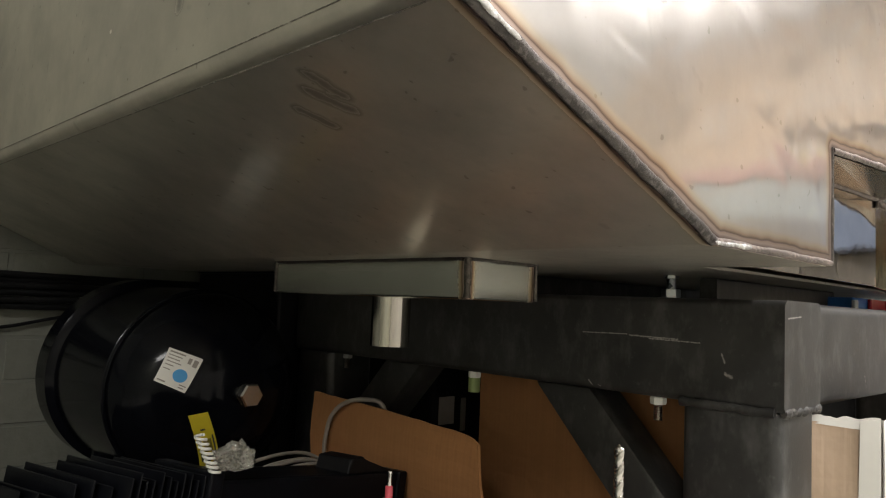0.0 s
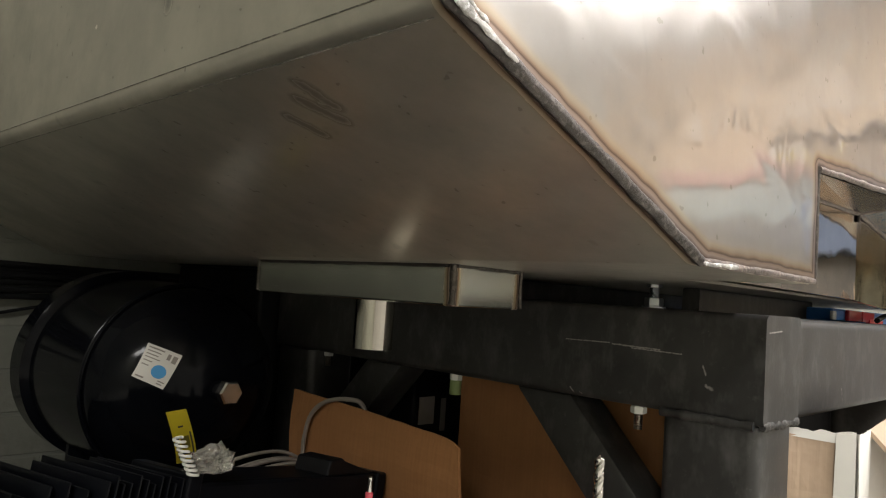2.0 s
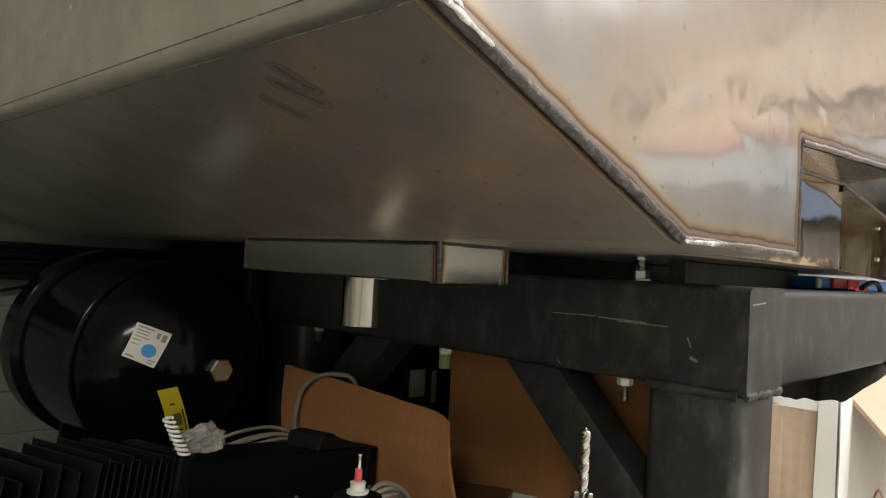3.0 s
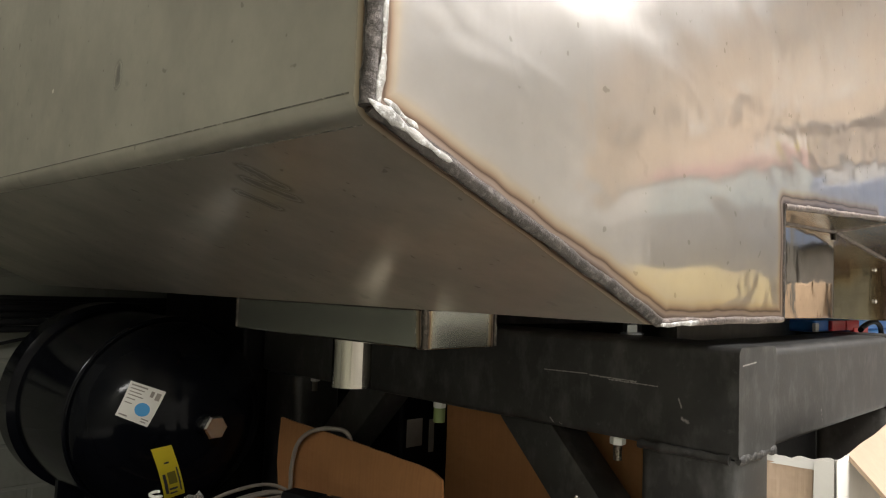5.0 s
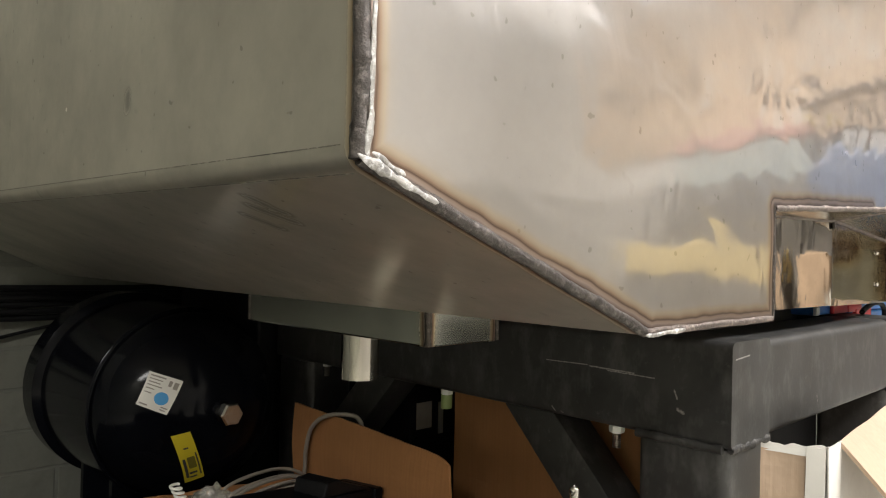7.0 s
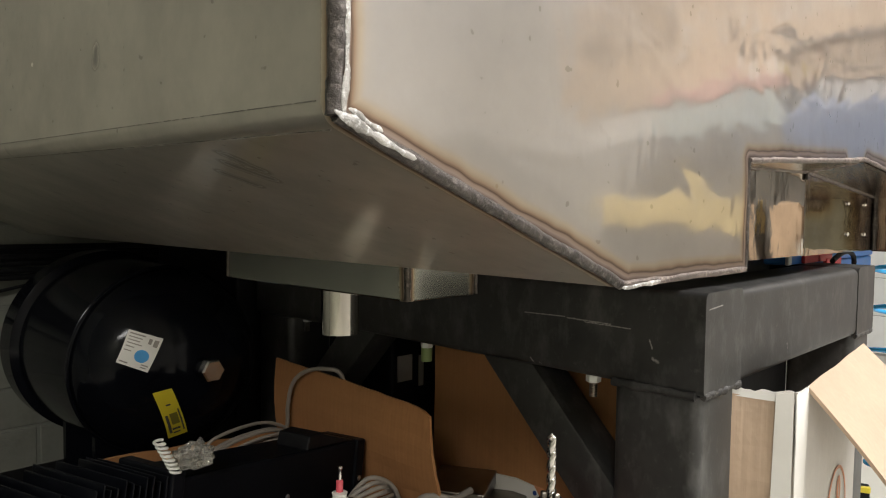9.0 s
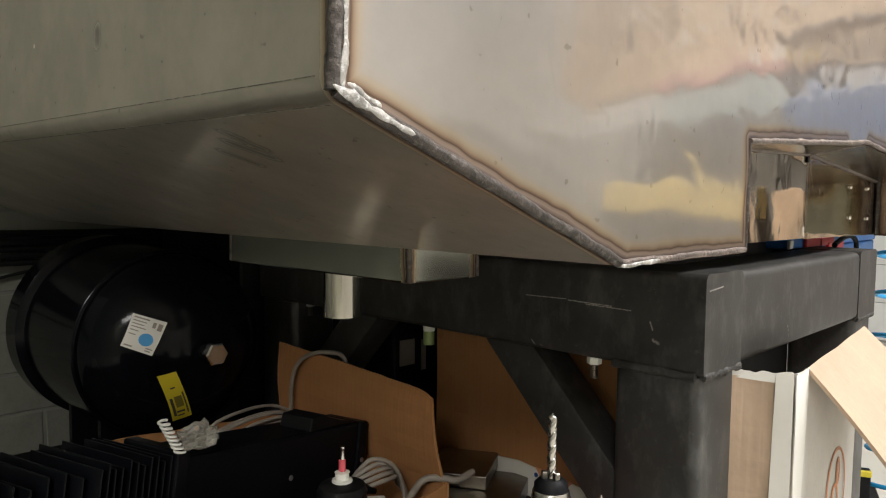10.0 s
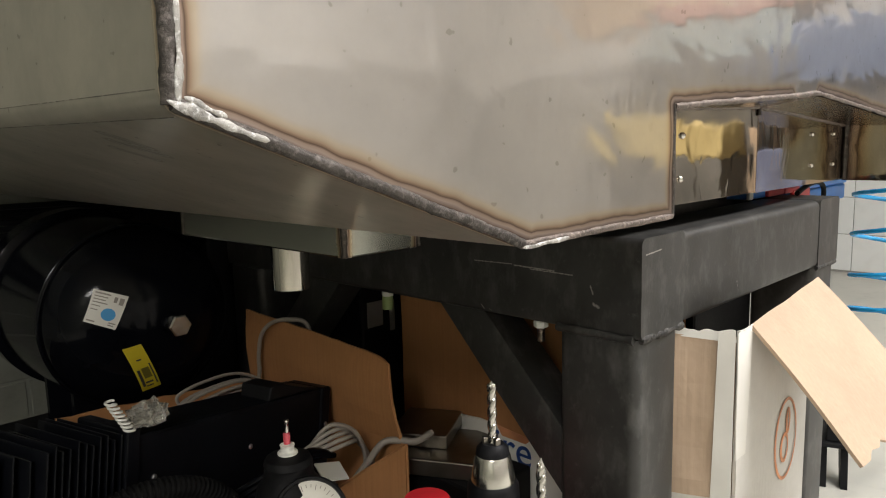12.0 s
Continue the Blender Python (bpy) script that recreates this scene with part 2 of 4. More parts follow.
def cardboard(name, colour, stains=0.35, ribs=0.3):
    t = Tree(name)
    flute = t.noise(3.0, 2, 0.5, t.scaled(60, 60, 2))
    cloud = t.noise(8, 5, 0.65)
    fibre = t.noise(320, 3, 0.6)
    lines = t.ramp(t.noise(3.0, 1, 0.4, t.scaled(75, 75, 1.2)), [(0.42, 0.0), (0.60, 1.0)])
    c = t.mix(t.ramp(cloud, [(0.3, 0.0), (0.75, 1.0)]), colour, tuple(k * 0.80 for k in colour))
    c = t.mix(t.math("MULTIPLY", fibre, 0.25), c, tuple(k * 0.7 for k in colour))
    c = t.mix(t.math("MULTIPLY", lines, ribs), c, tuple(k * 0.72 for k in colour))
    mark = t.ramp(t.noise(17, 3, 0.6), [(0.68, 0.0), (0.78, 1.0)])
    c = t.mix(t.math("MULTIPLY", mark, stains), c, tuple(k * 0.35 for k in colour))
    b = t.bump(flute, 0.35, 0.002)
    t.bump(t.noise(22, 3, 0.6), 0.3, 0.006, b)
    return t.done(c, 0.82, 0.0)


CARD = cardboard("brown_cardboard", (0.45, 0.212, 0.082))
CARD_PALE = cardboard("pale_cardboard", (0.54, 0.40, 0.285), 0.15, 0.12)
CARD_WHITE = cardboard("white_printed_cardboard", (0.66, 0.64, 0.60), 0.12, 0.03)


def concrete(name, lo, hi, rough=0.6):
    t = Tree(name)
    a, b, f = t.noise(1.7, 5, 0.6), t.noise(14, 4, 0.6), t.noise(150, 3)
    c = t.mix(t.ramp(a, [(0.3, 0.0), (0.7, 1.0)]), lo, hi)
    c = t.mix(t.math("MULTIPLY", t.ramp(b, [(0.55, 0.0), (0.8, 1.0)]), 0.35), c, tuple(k * 0.6 for k in lo))
    t.bump(f, 0.15, 0.001)
    return t.done(c, rough, 0.0)


FLOOR = concrete("grey_floor_paint", (0.46, 0.45, 0.40), (0.56, 0.54, 0.48), 0.4)
PLASTER = concrete("white_plaster", (0.66, 0.64, 0.60), (0.74, 0.72, 0.68), 0.8)
PINK_PLASTER = concrete("warm_plywood", (0.58, 0.45, 0.32), (0.68, 0.54, 0.40), 0.6)


def painted_brick():
    t = Tree("painted_brick")
    rnd = t.random()
    c = t.mix(rnd, (0.155, 0.16, 0.135), (0.195, 0.20, 0.17))
    c = t.mix(t.ramp(t.noise(20, 4, 0.65), [(0.45, 0.0), (0.8, 0.6)]), c, (0.11, 0.107, 0.09))
    t.bump(t.noise(90, 4, 0.65), 0.5, 0.003)
    return t.done(c, 0.75, 0.0)


BRICK = painted_brick()
MORTAR = concrete("painted_mortar", (0.145, 0.15, 0.13), (0.18, 0.185, 0.16), 0.85)


def glazed_tile():
    t = Tree("white_glazed_tile")
    c = t.mix(t.random(), (0.74, 0.75, 0.74), (0.82, 0.82, 0.80))
    c = t.mix(t.ramp(t.noise(12, 4), [(0.5, 0.0), (0.9, 0.3)]), c, (0.55, 0.54, 0.5))
    t.bump(t.noise(6, 2), 0.05, 0.003)
    return t.done(c, 0.15, 0.0)


TILE = glazed_tile()
GROUT = concrete("grey_grout", (0.34, 0.33, 0.31), (0.4, 0.39, 0.36), 0.9)


def clear_film():
    t = Tree("clear_plastic_film")
    t.bump(t.noise(60, 4, 0.7), 0.7, 0.004)
    return t.done((0.85, 0.83, 0.78), 0.12, 0.0, **{"Transmission Weight": 0.9})


FILM = clear_film()


def lamp_glow():
    t = Tree("lamp_diffuser")
    t.put(t.bsdf.inputs["Emission Color"], (1.0, 0.94, 0.84))
    t.put(t.bsdf.inputs["Emission Strength"], 3.0)
    return t.done((0.9, 0.9, 0.88), 0.5)


GLOW = lamp_glow()

# ---- building helpers ----


def empty(name, label, category, group="", kind="", at=(0, 0, 0)):
    ob = new(name)
    ob.empty_display_size = 0.05
    ob.location = at
    return tagged(ob, label, category, group, kind)


def part(name, bm, material, parent=None, label="", smooth=False):
    me = bpy.data.meshes.new(name)
    bmesh.ops.recalc_face_normals(bm, faces=bm.faces)
    bm.to_mesh(me)
    bm.free()
    if smooth:
        me.shade_smooth()
        me.set_sharp_from_angle(angle=radians(38))
    me.materials.append(material)
    ob = new(name, me)
    if parent is not None:
        ob.parent = parent
    if label:
        ob["label"] = label
    return ob


def box(lo, hi, bevel=0.0, segments=2, m=None):
    bm = bmesh.new()
    bmesh.ops.create_cube(bm, size=1)
    lo, hi = Vector(lo), Vector(hi)
    size = hi - lo
    for v in bm.verts:
        v.co = Vector((v.co.x * size.x, v.co.y * size.y, v.co.z * size.z)) + (lo + hi) / 2
    if bevel:
        bmesh.ops.bevel(bm, geom=bm.edges[:], offset=bevel, segments=segments, affect="EDGES", profile=0.5)
    if m is not None:
        bm.transform(m)
    return bm


def prism(outline, a, b, axis="y", bevel=0.0):
    """A flat outline of (u, v) pairs, given thickness from a to b along an axis. y: (x, z); x: (y, z); z: (x, y)."""
    def at(u, v, w):
        return {"y": (u, w, v), "x": (w, u, v), "z": (u, v, w)}[axis]
    bm = bmesh.new()
    p = [bm.verts.new(at(u, v, a)) for u, v in outline]
    q = [bm.verts.new(at(u, v, b)) for u, v in outline]
    n = len(p)
    bm.faces.new(p)
    bm.faces.new(q[::-1])
    for i in range(n):
        bm.faces.new((p[i], q[i], q[(i + 1) % n], p[(i + 1) % n]))
    if bevel:
        bmesh.ops.bevel(bm, geom=bm.edges[:], offset=bevel, segments=2, affect="EDGES", profile=0.5)
    return bm


def lathe(profile, steps=40, m=None):
    """(radius, height) pairs turned round z."""
    bm = bmesh.new()
    rings = []
    for r, h in profile:
        if r < 1e-6:
            rings.append([bm.verts.new((0, 0, h))])
        else:
            rings.append([bm.verts.new((r * math.cos(k * math.tau / steps), r * math.sin(k * math.tau / steps), h)) for k in range(steps)])
    for a, b in zip(rings, rings[1:]):
        for k in range(steps):
            j = (k + 1) % steps
            if len(a) == 1 and len(b) == 1:
                continue
            if len(a) == 1:
                bm.faces.new((a[0], b[k], b[j]))
            elif len(b) == 1:
                bm.faces.new((a[k], a[j], b[0]))
            else:
                bm.faces.new((a[k], a[j], b[j], b[k]))
    for ring in (rings[0], rings[-1]):
        if len(ring) > 1:
            bm.faces.new(ring)
    if m is not None:
        bm.transform(m)
    return bm


def catmull(points, n=10):
    p = [Vector(points[0])] + [Vector(q) for q in points] + [Vector(points[-1])]
    out = []
    for i in range(1, len(p) - 2):
        for k in range(n):
            t = k / n
            a, b, c, d = p[i - 1 : i + 3]
            out.append(0.5 * (2 * b + (c - a) * t + (2 * a - 5 * b + 4 * c - d) * t * t + (3 * b - a - 3 * c + d) * t ** 3))
    return out + [p[-2]]


def tube(points, radius, sides=10, wobble=None):
    """A round tube along points; wobble(i) scales each ring."""
    bm = bmesh.new()
    pts = [Vector(p) for p in points]
    rings, side = [], None
    for i, p in enumerate(pts):
        way = (pts[min(i + 1, len(pts) - 1)] - pts[max(i - 1, 0)]).normalized()
        if side is None:
            side = way.orthogonal().normalized()
        side = (side - way * side.dot(way)).normalized()
        up = way.cross(side)
        r = radius * (wobble(i) if wobble else 1)
        rings.append([bm.verts.new(p + r * (math.cos(k * math.tau / sides) * side + math.sin(k * math.tau / sides) * up)) for k in range(sides)])
    for a, b in zip(rings, rings[1:]):
        for k in range(sides):
            bm.faces.new((a[k], a[(k + 1) % sides], b[(k + 1) % sides], b[k]))
    bm.faces.new(rings[0])
    bm.faces.new(rings[-1])
    return bm


def bead(a, b, radius, seed, step=0.003, rough=0.25, flat=1.0, normal=(0, -1, 0)):
    """A weld bead from a to b: an uneven, lumpy half-round run."""
    rng = random.Random(seed)
    a, b = Vector(a), Vector(b)
    n = max(6, int((b - a).length / step))
    way = (b - a).normalized()
    out = Vector(normal).normalized()
    side = way.cross(out).normalized()
    bm = bmesh.new()
    rings, ph = [], rng.uniform(0, 6)
    for i in range(n + 1):
        p = a.lerp(b, i / n)
        s = 1 + rough * (0.55 * noise.noise((i * 0.11 + seed, seed, 0)) * 2 + 0.35 * math.sin(i * 0.9 + ph) * rng.uniform(0.3, 1)) + rng.uniform(-0.06, 0.06)
        p = p + side * radius * 0.35 * noise.noise((i * 0.07, seed * 2.0, 3))
        rings.append([bm.verts.new(p + radius * s * (math.cos(k * math.tau / 10) * side + math.sin(k * math.tau / 10) * out * flat)) for k in range(10)])
    for p, q in zip(rings, rings[1:]):
        for k in range(10):
            bm.faces.new((p[k], p[(k + 1) % 10], q[(k + 1) % 10], q[k]))
    bm.faces.new(rings[0])
    bm.faces.new(rings[-1])
    return bm


def smear(a, b, radius, seed, flat=0.4):
    """A ground or melted patch of weld, also a bead's modelled glint: a flat run with ragged width and thin ends."""
    a, b = Vector(a), Vector(b)
    way = (b - a).normalized()
    out = Vector((0, -1, 0))
    side = way.cross(out).normalized()
    bm = bmesh.new()
    rings, n = [], 26
    for i in range(n + 1):
        u = i / n
        w = radius * (0.08 + math.sin(math.pi * min(1, max(0, u))) ** 0.45) * (1 + 0.75 * noise.noise((u * 2.6 + seed, seed * 1.7, 0)))
        p = a.lerp(b, u) + side * radius * 0.6 * noise.noise((u * 2.2, seed * 2.0, 5))
        rings.append([bm.verts.new(p + w * (math.cos(k * math.tau / 12) * side * (1 + 0.35 * noise.noise((u * 9, k * 1.1, seed))) + math.sin(k * math.tau / 12) * out * flat)) for k in range(12)])
    for p, q in zip(rings, rings[1:]):
        for k in range(12):
            bm.faces.new((p[k], p[(k + 1) % 12], q[(k + 1) % 12], q[k]))
    bm.faces.new(rings[0])
    bm.faces.new(rings[-1])
    return bm


def flat_text(word, size, material, m, parent, name="lettering"):
    """Words as thin raised meshes."""
    cu = bpy.data.curves.new(name, "FONT")
    cu.body, cu.size, cu.extrude = word, size, 0.0003
    tmp = bpy.data.objects.new(name, cu)
    scene.collection.objects.link(tmp)
    me = bpy.data.meshes.new_from_object(tmp.evaluated_get(bpy.context.evaluated_depsgraph_get()))
    bpy.data.objects.remove(tmp)
    me.materials.clear()
    me.materials.append(material)
    me.transform(m)
    ob = new(name, me)
    ob.parent = parent
    return ob


# ---- setting ----
NORTH = 1.17
tagged(part("floor", box((-4.0, -4.0, -0.1), (4.2, NORTH, 0)), FLOOR), "light grey painted concrete workshop floor", "floor", kind="structure")
wall_north = tagged(part("wall_north", box((-4.0, NORTH, 0), (4.2, NORTH + 0.2, 2.8)), MORTAR), "grey painted brick wall behind the bench", "wall", kind="structure")
tagged(part("wall_east_plain", box((4.2, -4.0, 0), (4.4, -0.9, 2.8)), PLASTER), "white plastered workshop wall", "wall", kind="structure")
wall_east = tagged(part("wall_east", box((4.2, -0.8995, 0), (4.4, NORTH + 0.2, 2.8)), GROUT), "white tiled workshop wall with grey joints", "wall", kind="structure")
tagged(part("wall_south", box((-4.0, -4.2, 0), (4.4, -4.0, 2.8)), PLASTER), "white plastered workshop wall", "wall", kind="structure")
WEST_PAINT = concrete("pale_wall_paint", (0.33, 0.335, 0.28), (0.40, 0.405, 0.34), 0.7)
tagged(part("wall_west", box((-4.2, -4.2, 0), (-4.0, NORTH + 0.2, 2.8)), WEST_PAINT), "pale grey-green painted workshop wall", "wall", kind="structure")
tagged(part("ceiling", box((-4.2, -4.2, 2.8), (4.4, NORTH + 0.2, 2.95)), PLASTER), "white plastered ceiling", "ceiling", kind="structure")
# grey bands added out of view to dim what the lower end plate reflects
REFLECTED_GREY = concrete("reflected_grey", (0.44, 0.42, 0.39), (0.52, 0.50, 0.46), 0.6)
tagged(part("trim_reflected_band_south", box((-3.99, -4.0, 0.0), (4.19, -3.985, 1.38)), REFLECTED_GREY), "added grey wall band that darkens the end plate's lower reflection", "wall", kind="structure")
tagged(part("trim_reflected_band_east", box((4.185, -3.98, 0.0), (4.2, -2.3, 1.38)), REFLECTED_GREY), "added grey wall band that darkens the end plate's lower reflection", "wall", kind="structure")
for lx, ly in ((0.6, -1.6), (2.45, -1.7), (-3.0, -1.9)):
    lamp = empty("ceiling_lamp", "white ceiling lamp with a long diffuser", "lamp", "ceiling lamps")
    part("housing", box((lx - 0.78, ly - 0.28, 2.75), (lx + 0.78, ly + 0.28, 2.80), 0.006), WHITE_PLASTIC, lamp)
    part("diffuser", box((lx - 0.75, ly - 0.25, 2.73), (lx + 0.75, ly + 0.25, 2.752), 0.004), GLOW, lamp)

# ---- the stainless tank ----
tank = empty("steel_tank", "large welded stainless steel tank standing on the black frame", "tank")
TX, TY1, TZ = 1.15, 1.12, 1.36
part("end_plate", prism([(E0[0], TZ), (E1[0], E1[2]), (E2[0], E2[2]), (E3[0], E3[2]), (E4[0], E4[2]), (E5[0], E5[2]), (E6[0], E6[2]), (E7[0], E7[2]), (0.765, 0.770), (TX, 0.770), (TX, TZ)], TANK_Y, TANK_Y + 0.004), END_STEEL, tank, "bright stainless end plate with heat tint along the welds")


def bent_shell():
    """Side, rounded bend, slanted plate and floor of the tank as one folded sheet; the bend rises slightly towards the back."""
    pts = [(-0.476, TZ), (-0.476, 0.8692)]
    c, r = Vector((-0.464, 0.8692)), 0.012
    for k in range(1, 9):
        a = radians(180 + k * 70 / 8)
        pts.append((c.x + r * math.cos(a), c.y + r * math.sin(a)))
    bend = len(pts)
    pts += [(-0.249, 0.7770), (-0.242, 0.7765), (-0.046, 0.7765)]
    bm = bmesh.new()
    rows = []
    for n in range(13):
        y = TANK_Y + 0.0042 + (TY1 - TANK_Y - 0.0042) * n / 12
        rows.append([bm.verts.new((x, y, z + (BEND_RISE * (y - TANK_Y) if 0 < i < bend else 0.0))) for i, (x, z) in enumerate(pts)])
    for p, q in zip(rows, rows[1:]):
        for i in range(len(pts) - 1):
            bm.faces.new((p[i], p[i + 1], q[i + 1], q[i]))
    bm.normal_update()
    bmesh.ops.solidify(bm, geom=bm.faces[:], thickness=-0.003)
    return bm


BEND_RISE = 0.016
part("folded_shell", bent_shell(), SIDE_STEEL, tank, "dull grey folded side and sloping underside", True)
SCRIBE = weld_metal("scribed_line", (0.30, 0.285, 0.25), 0.45)
tilt = math.degrees(math.atan(BEND_RISE))
for y0, y1, x, z in ((TANK_Y + 0.012, 0.058, -0.4762, 0.8692), (0.061, 0.215, -0.4762, 0.8692), (0.219, 0.44, -0.4762, 0.8692), (0.446, 1.05, -0.4762, 0.8692), (TANK_Y + 0.012, 0.17, -0.4682, 0.8578), (0.174, 0.95, -0.4682, 0.8578)):
    m = pose(x, TANK_Y, z, tilt, 0, 0)
    part("scribed_line", box((-0.0004, y0 - TANK_Y, -0.00022), (0.0004, y1 - TANK_Y, 0.00022), m=m), SCRIBE, tank)
part("floor_plate", box((-0.0455, 0.055, 0.7765), (TX - 0.005, TY1 - 0.005, 0.7795)), SIDE_STEEL, tank)
part("top_plate", box((-0.475, TANK_Y + 0.005, TZ - 0.004), (TX, TY1, TZ)), SIDE_STEEL, tank)
part("back_plate", box((-0.475, TY1 - 0.004, 0.86), (TX, TY1, TZ - 0.005)), SIDE_STEEL, tank)
part("far_side_plate", box((TX - 0.004, TANK_Y + 0.005, 0.777), (TX, TY1 - 0.005, TZ - 0.005)), SIDE_STEEL, tank)
# recess in the end
def plan_plate(p, q, outline, material, name, label=""):
    """An upright plate over the plan line p to q; outline in (distance along it, height)."""
    bm = prism(outline, 0.0, 0.003)
    bm.transform(pose(p[0], p[1], 0, 0, 0, math.degrees(math.atan2(q[1] - p[1], q[0] - p[0]))))
    return part(name, bm, material, tank, label)


RA, RB, RC = (-0.046, 0.007), (0.285, 0.007), (0.770, 0.047)
RL = math.hypot(RC[0] - RB[0], RC[1] - RB[1])
plan_plate(RA, RB, [(0.0, 0.7762), (0.3305, 0.7756), (0.3305, 0.8795), (0.0, 0.8715)], RECESS_STEEL, "recess_plate", "mirror-like recessed stainless plate")
plan_plate(RB, RC, [(0.0005, 0.7747), (RL, 0.7657), (RL, 0.8575), (0.0005, 0.8795)], RECESS_STEEL, "recess_plate", "mirror-like recessed stainless plate")
# soffit of the recess, with the shade put into its colour
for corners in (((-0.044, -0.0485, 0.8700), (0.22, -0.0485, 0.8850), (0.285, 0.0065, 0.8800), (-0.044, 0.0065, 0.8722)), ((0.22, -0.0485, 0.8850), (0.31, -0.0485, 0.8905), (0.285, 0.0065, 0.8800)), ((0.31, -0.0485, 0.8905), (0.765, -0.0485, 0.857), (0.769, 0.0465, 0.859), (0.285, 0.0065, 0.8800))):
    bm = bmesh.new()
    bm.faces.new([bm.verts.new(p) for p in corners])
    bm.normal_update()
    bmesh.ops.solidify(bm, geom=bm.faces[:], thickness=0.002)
    part("recess_roof", bm, ROOF_STEEL_SHADED, tank)
part("recess_side", box((0.767, TANK_Y + 0.002, 0.764), (0.770, RC[1], 0.857)), RECESS_STEEL, tank)
part("recess_side", box((-0.046, TANK_Y + 0.005, 0.780), (-0.044, RA[1], 0.8705)), RECESS_STEEL, tank)
for sx, sz in ((0.090, 0.846), (0.087, 0.802), (0.547, 0.844), (0.686, 0.844), (0.549, 0.798), (0.689, 0.795)):
    yy = RA[1] if sx < RB[0] else RB[1] + (sx - RB[0]) * (RC[1] - RB[1]) / (RC[0] - RB[0])
    part("rivet", lathe([(0.0034, 0), (0.0034, 0.001), (0.002, 0.0026), (0, 0.003)], 14, pose(sx, yy - 0.0003, sz, 90, 0, 0)), CHROME, tank, "small bright rivet head", True)
# welds
TOE = weld_metal("weld_toe", (0.20, 0.168, 0.15), 0.34)
part("weld_bead", bead((-0.4745, TANK_Y + 0.0004, 1.355), (-0.4745, TANK_Y + 0.0004, 0.8625), 0.0042, 1, 0.0022, 0.20, 0.9), WELD, tank, "dark lumpy weld bead", True)
part("weld_bead", bead((-0.4740, TANK_Y + 0.0012, 0.8630), (-0.246, TANK_Y + 0.0012, 0.7792), 0.0035, 2, 0.0020, 0.15, 0.85), WELD, tank, "dark lumpy weld bead", True)
part("weld_bead", bead((-0.247, TANK_Y, 0.7785), (-0.046, TANK_Y, 0.779), 0.0025, 3, 0.003, 0.22, 0.6), TOE, tank, "thin weld bead", True)
part("weld_bead", bead((-0.045, TANK_Y, 0.779), (-0.045, TANK_Y, 0.872), 0.0018, 4, 0.003, 0.3, 0.6), WELD_DARK, tank, "thin weld bead", True)
for a, b, r, seed, metal in (((-0.045, TANK_Y, 0.8698), (0.22, TANK_Y, 0.8853), 0.0027, 5, TOE), ((0.22, TANK_Y, 0.8853), (0.31, TANK_Y, 0.891), 0.0030, 6, TOE), ((0.31, TANK_Y, 0.891), (0.765, TANK_Y, 0.858), 0.0024, 7, TOE), ((-0.040, 0.0055, 0.8705), (0.285, 0.0055, 0.8785), 0.0028, 8, TOE),
                             ((0.285, 0.0055, 0.8785), (0.765, 0.045, 0.8580), 0.0028, 10, TOE), ((0.285, 0.0050, 0.8780), (0.31, -0.045, 0.8890), 0.0022, 11, TOE), ((0.285, 0.0055, 0.868), (0.285, 0.0055, 0.886), 0.0022, 12, WELD_DARK), ((0.765, 0.0435, 0.766), (0.765, 0.0435, 0.858), 0.0055, 9, WELD_DARK)):
    part("weld_bead", bead(a, b, r, seed, 0.003, 0.3, 0.8), metal, tank, "thin weld bead in the recess", True)
# ground patches; the first, upright strip is the bead's glossy highlight made as shape
BRIGHT = weld_metal("ground_weld_and_glint", (0.46, 0.445, 0.415), 0.42)
for n, (a, b, r) in enumerate((((-0.4712, 0.945), (-0.4716, 0.868), 0.0017), ((-0.4715, 0.884), (-0.4735, 0.862), 0.0024), ((-0.4785, 0.8640), (-0.452, 0.8545), 0.0032), ((-0.471, 0.8655), (-0.452, 0.8575), 0.0022), ((-0.461, 0.8570), (-0.432, 0.8470), 0.0026), ((-0.252, 0.7772), (-0.200, 0.7780), 0.0027))):
    part("weld_patch_and_glint", smear((a[0], TANK_Y - 0.0034, a[1]), (b[0], TANK_Y - 0.0030, b[1]), r * 0.68, 30 + n), BRIGHT, tank, "bright ground weld and modelled bead glint", True)
# sump and drain
part("sump", box((-0.198, 0.200, 0.7385), (-0.102, 0.527, 0.7765), 0.002), SUMP_STEEL, tank, "shallow welded sump under the tank")
part("weld_bead", bead((-0.198, 0.1995, 0.74), (-0.198, 0.1995, 0.7765), 0.0035, 13, 0.002, 0.35, 1, (-1, -1, 0)), WELD_DARK, tank, "", True)
part("weld_bead", bead((-0.102, 0.1995, 0.74), (-0.102, 0.1995, 0.7765), 0.0022, 14, 0.002, 0.35, 1, (1, -1, 0)), WELD_DARK, tank, "", True)
part("weld_bead", bead((-0.198, 0.527, 0.74), (-0.198, 0.527, 0.7765), 0.0022, 15, 0.002, 0.35, 1, (-1, 1, 0)), WELD_DARK, tank, "", True)
part("weld_bead", bead((-0.199, 0.205, 0.7755), (-0.199, 0.522, 0.7755), 0.0022, 16, 0.003, 0.4, 1, (-1, 0, -1)), WELD_DARK, tank, "", True)
part("weld_bead", bead((-0.195, 0.199, 0.7755), (-0.105, 0.199, 0.7755), 0.0022, 17, 0.003, 0.4, 1, (0, -1, -1)), WELD_DARK, tank, "", True)
part("drain_pipe", lathe([(0.0185, 0.686), (0.0212, 0.686), (0.0212, 0.74), (0.0185, 0.74)], 48, pose(-0.158, 0.352, 0)), PIPE_STEEL, tank, "short bright drain pipe", True)

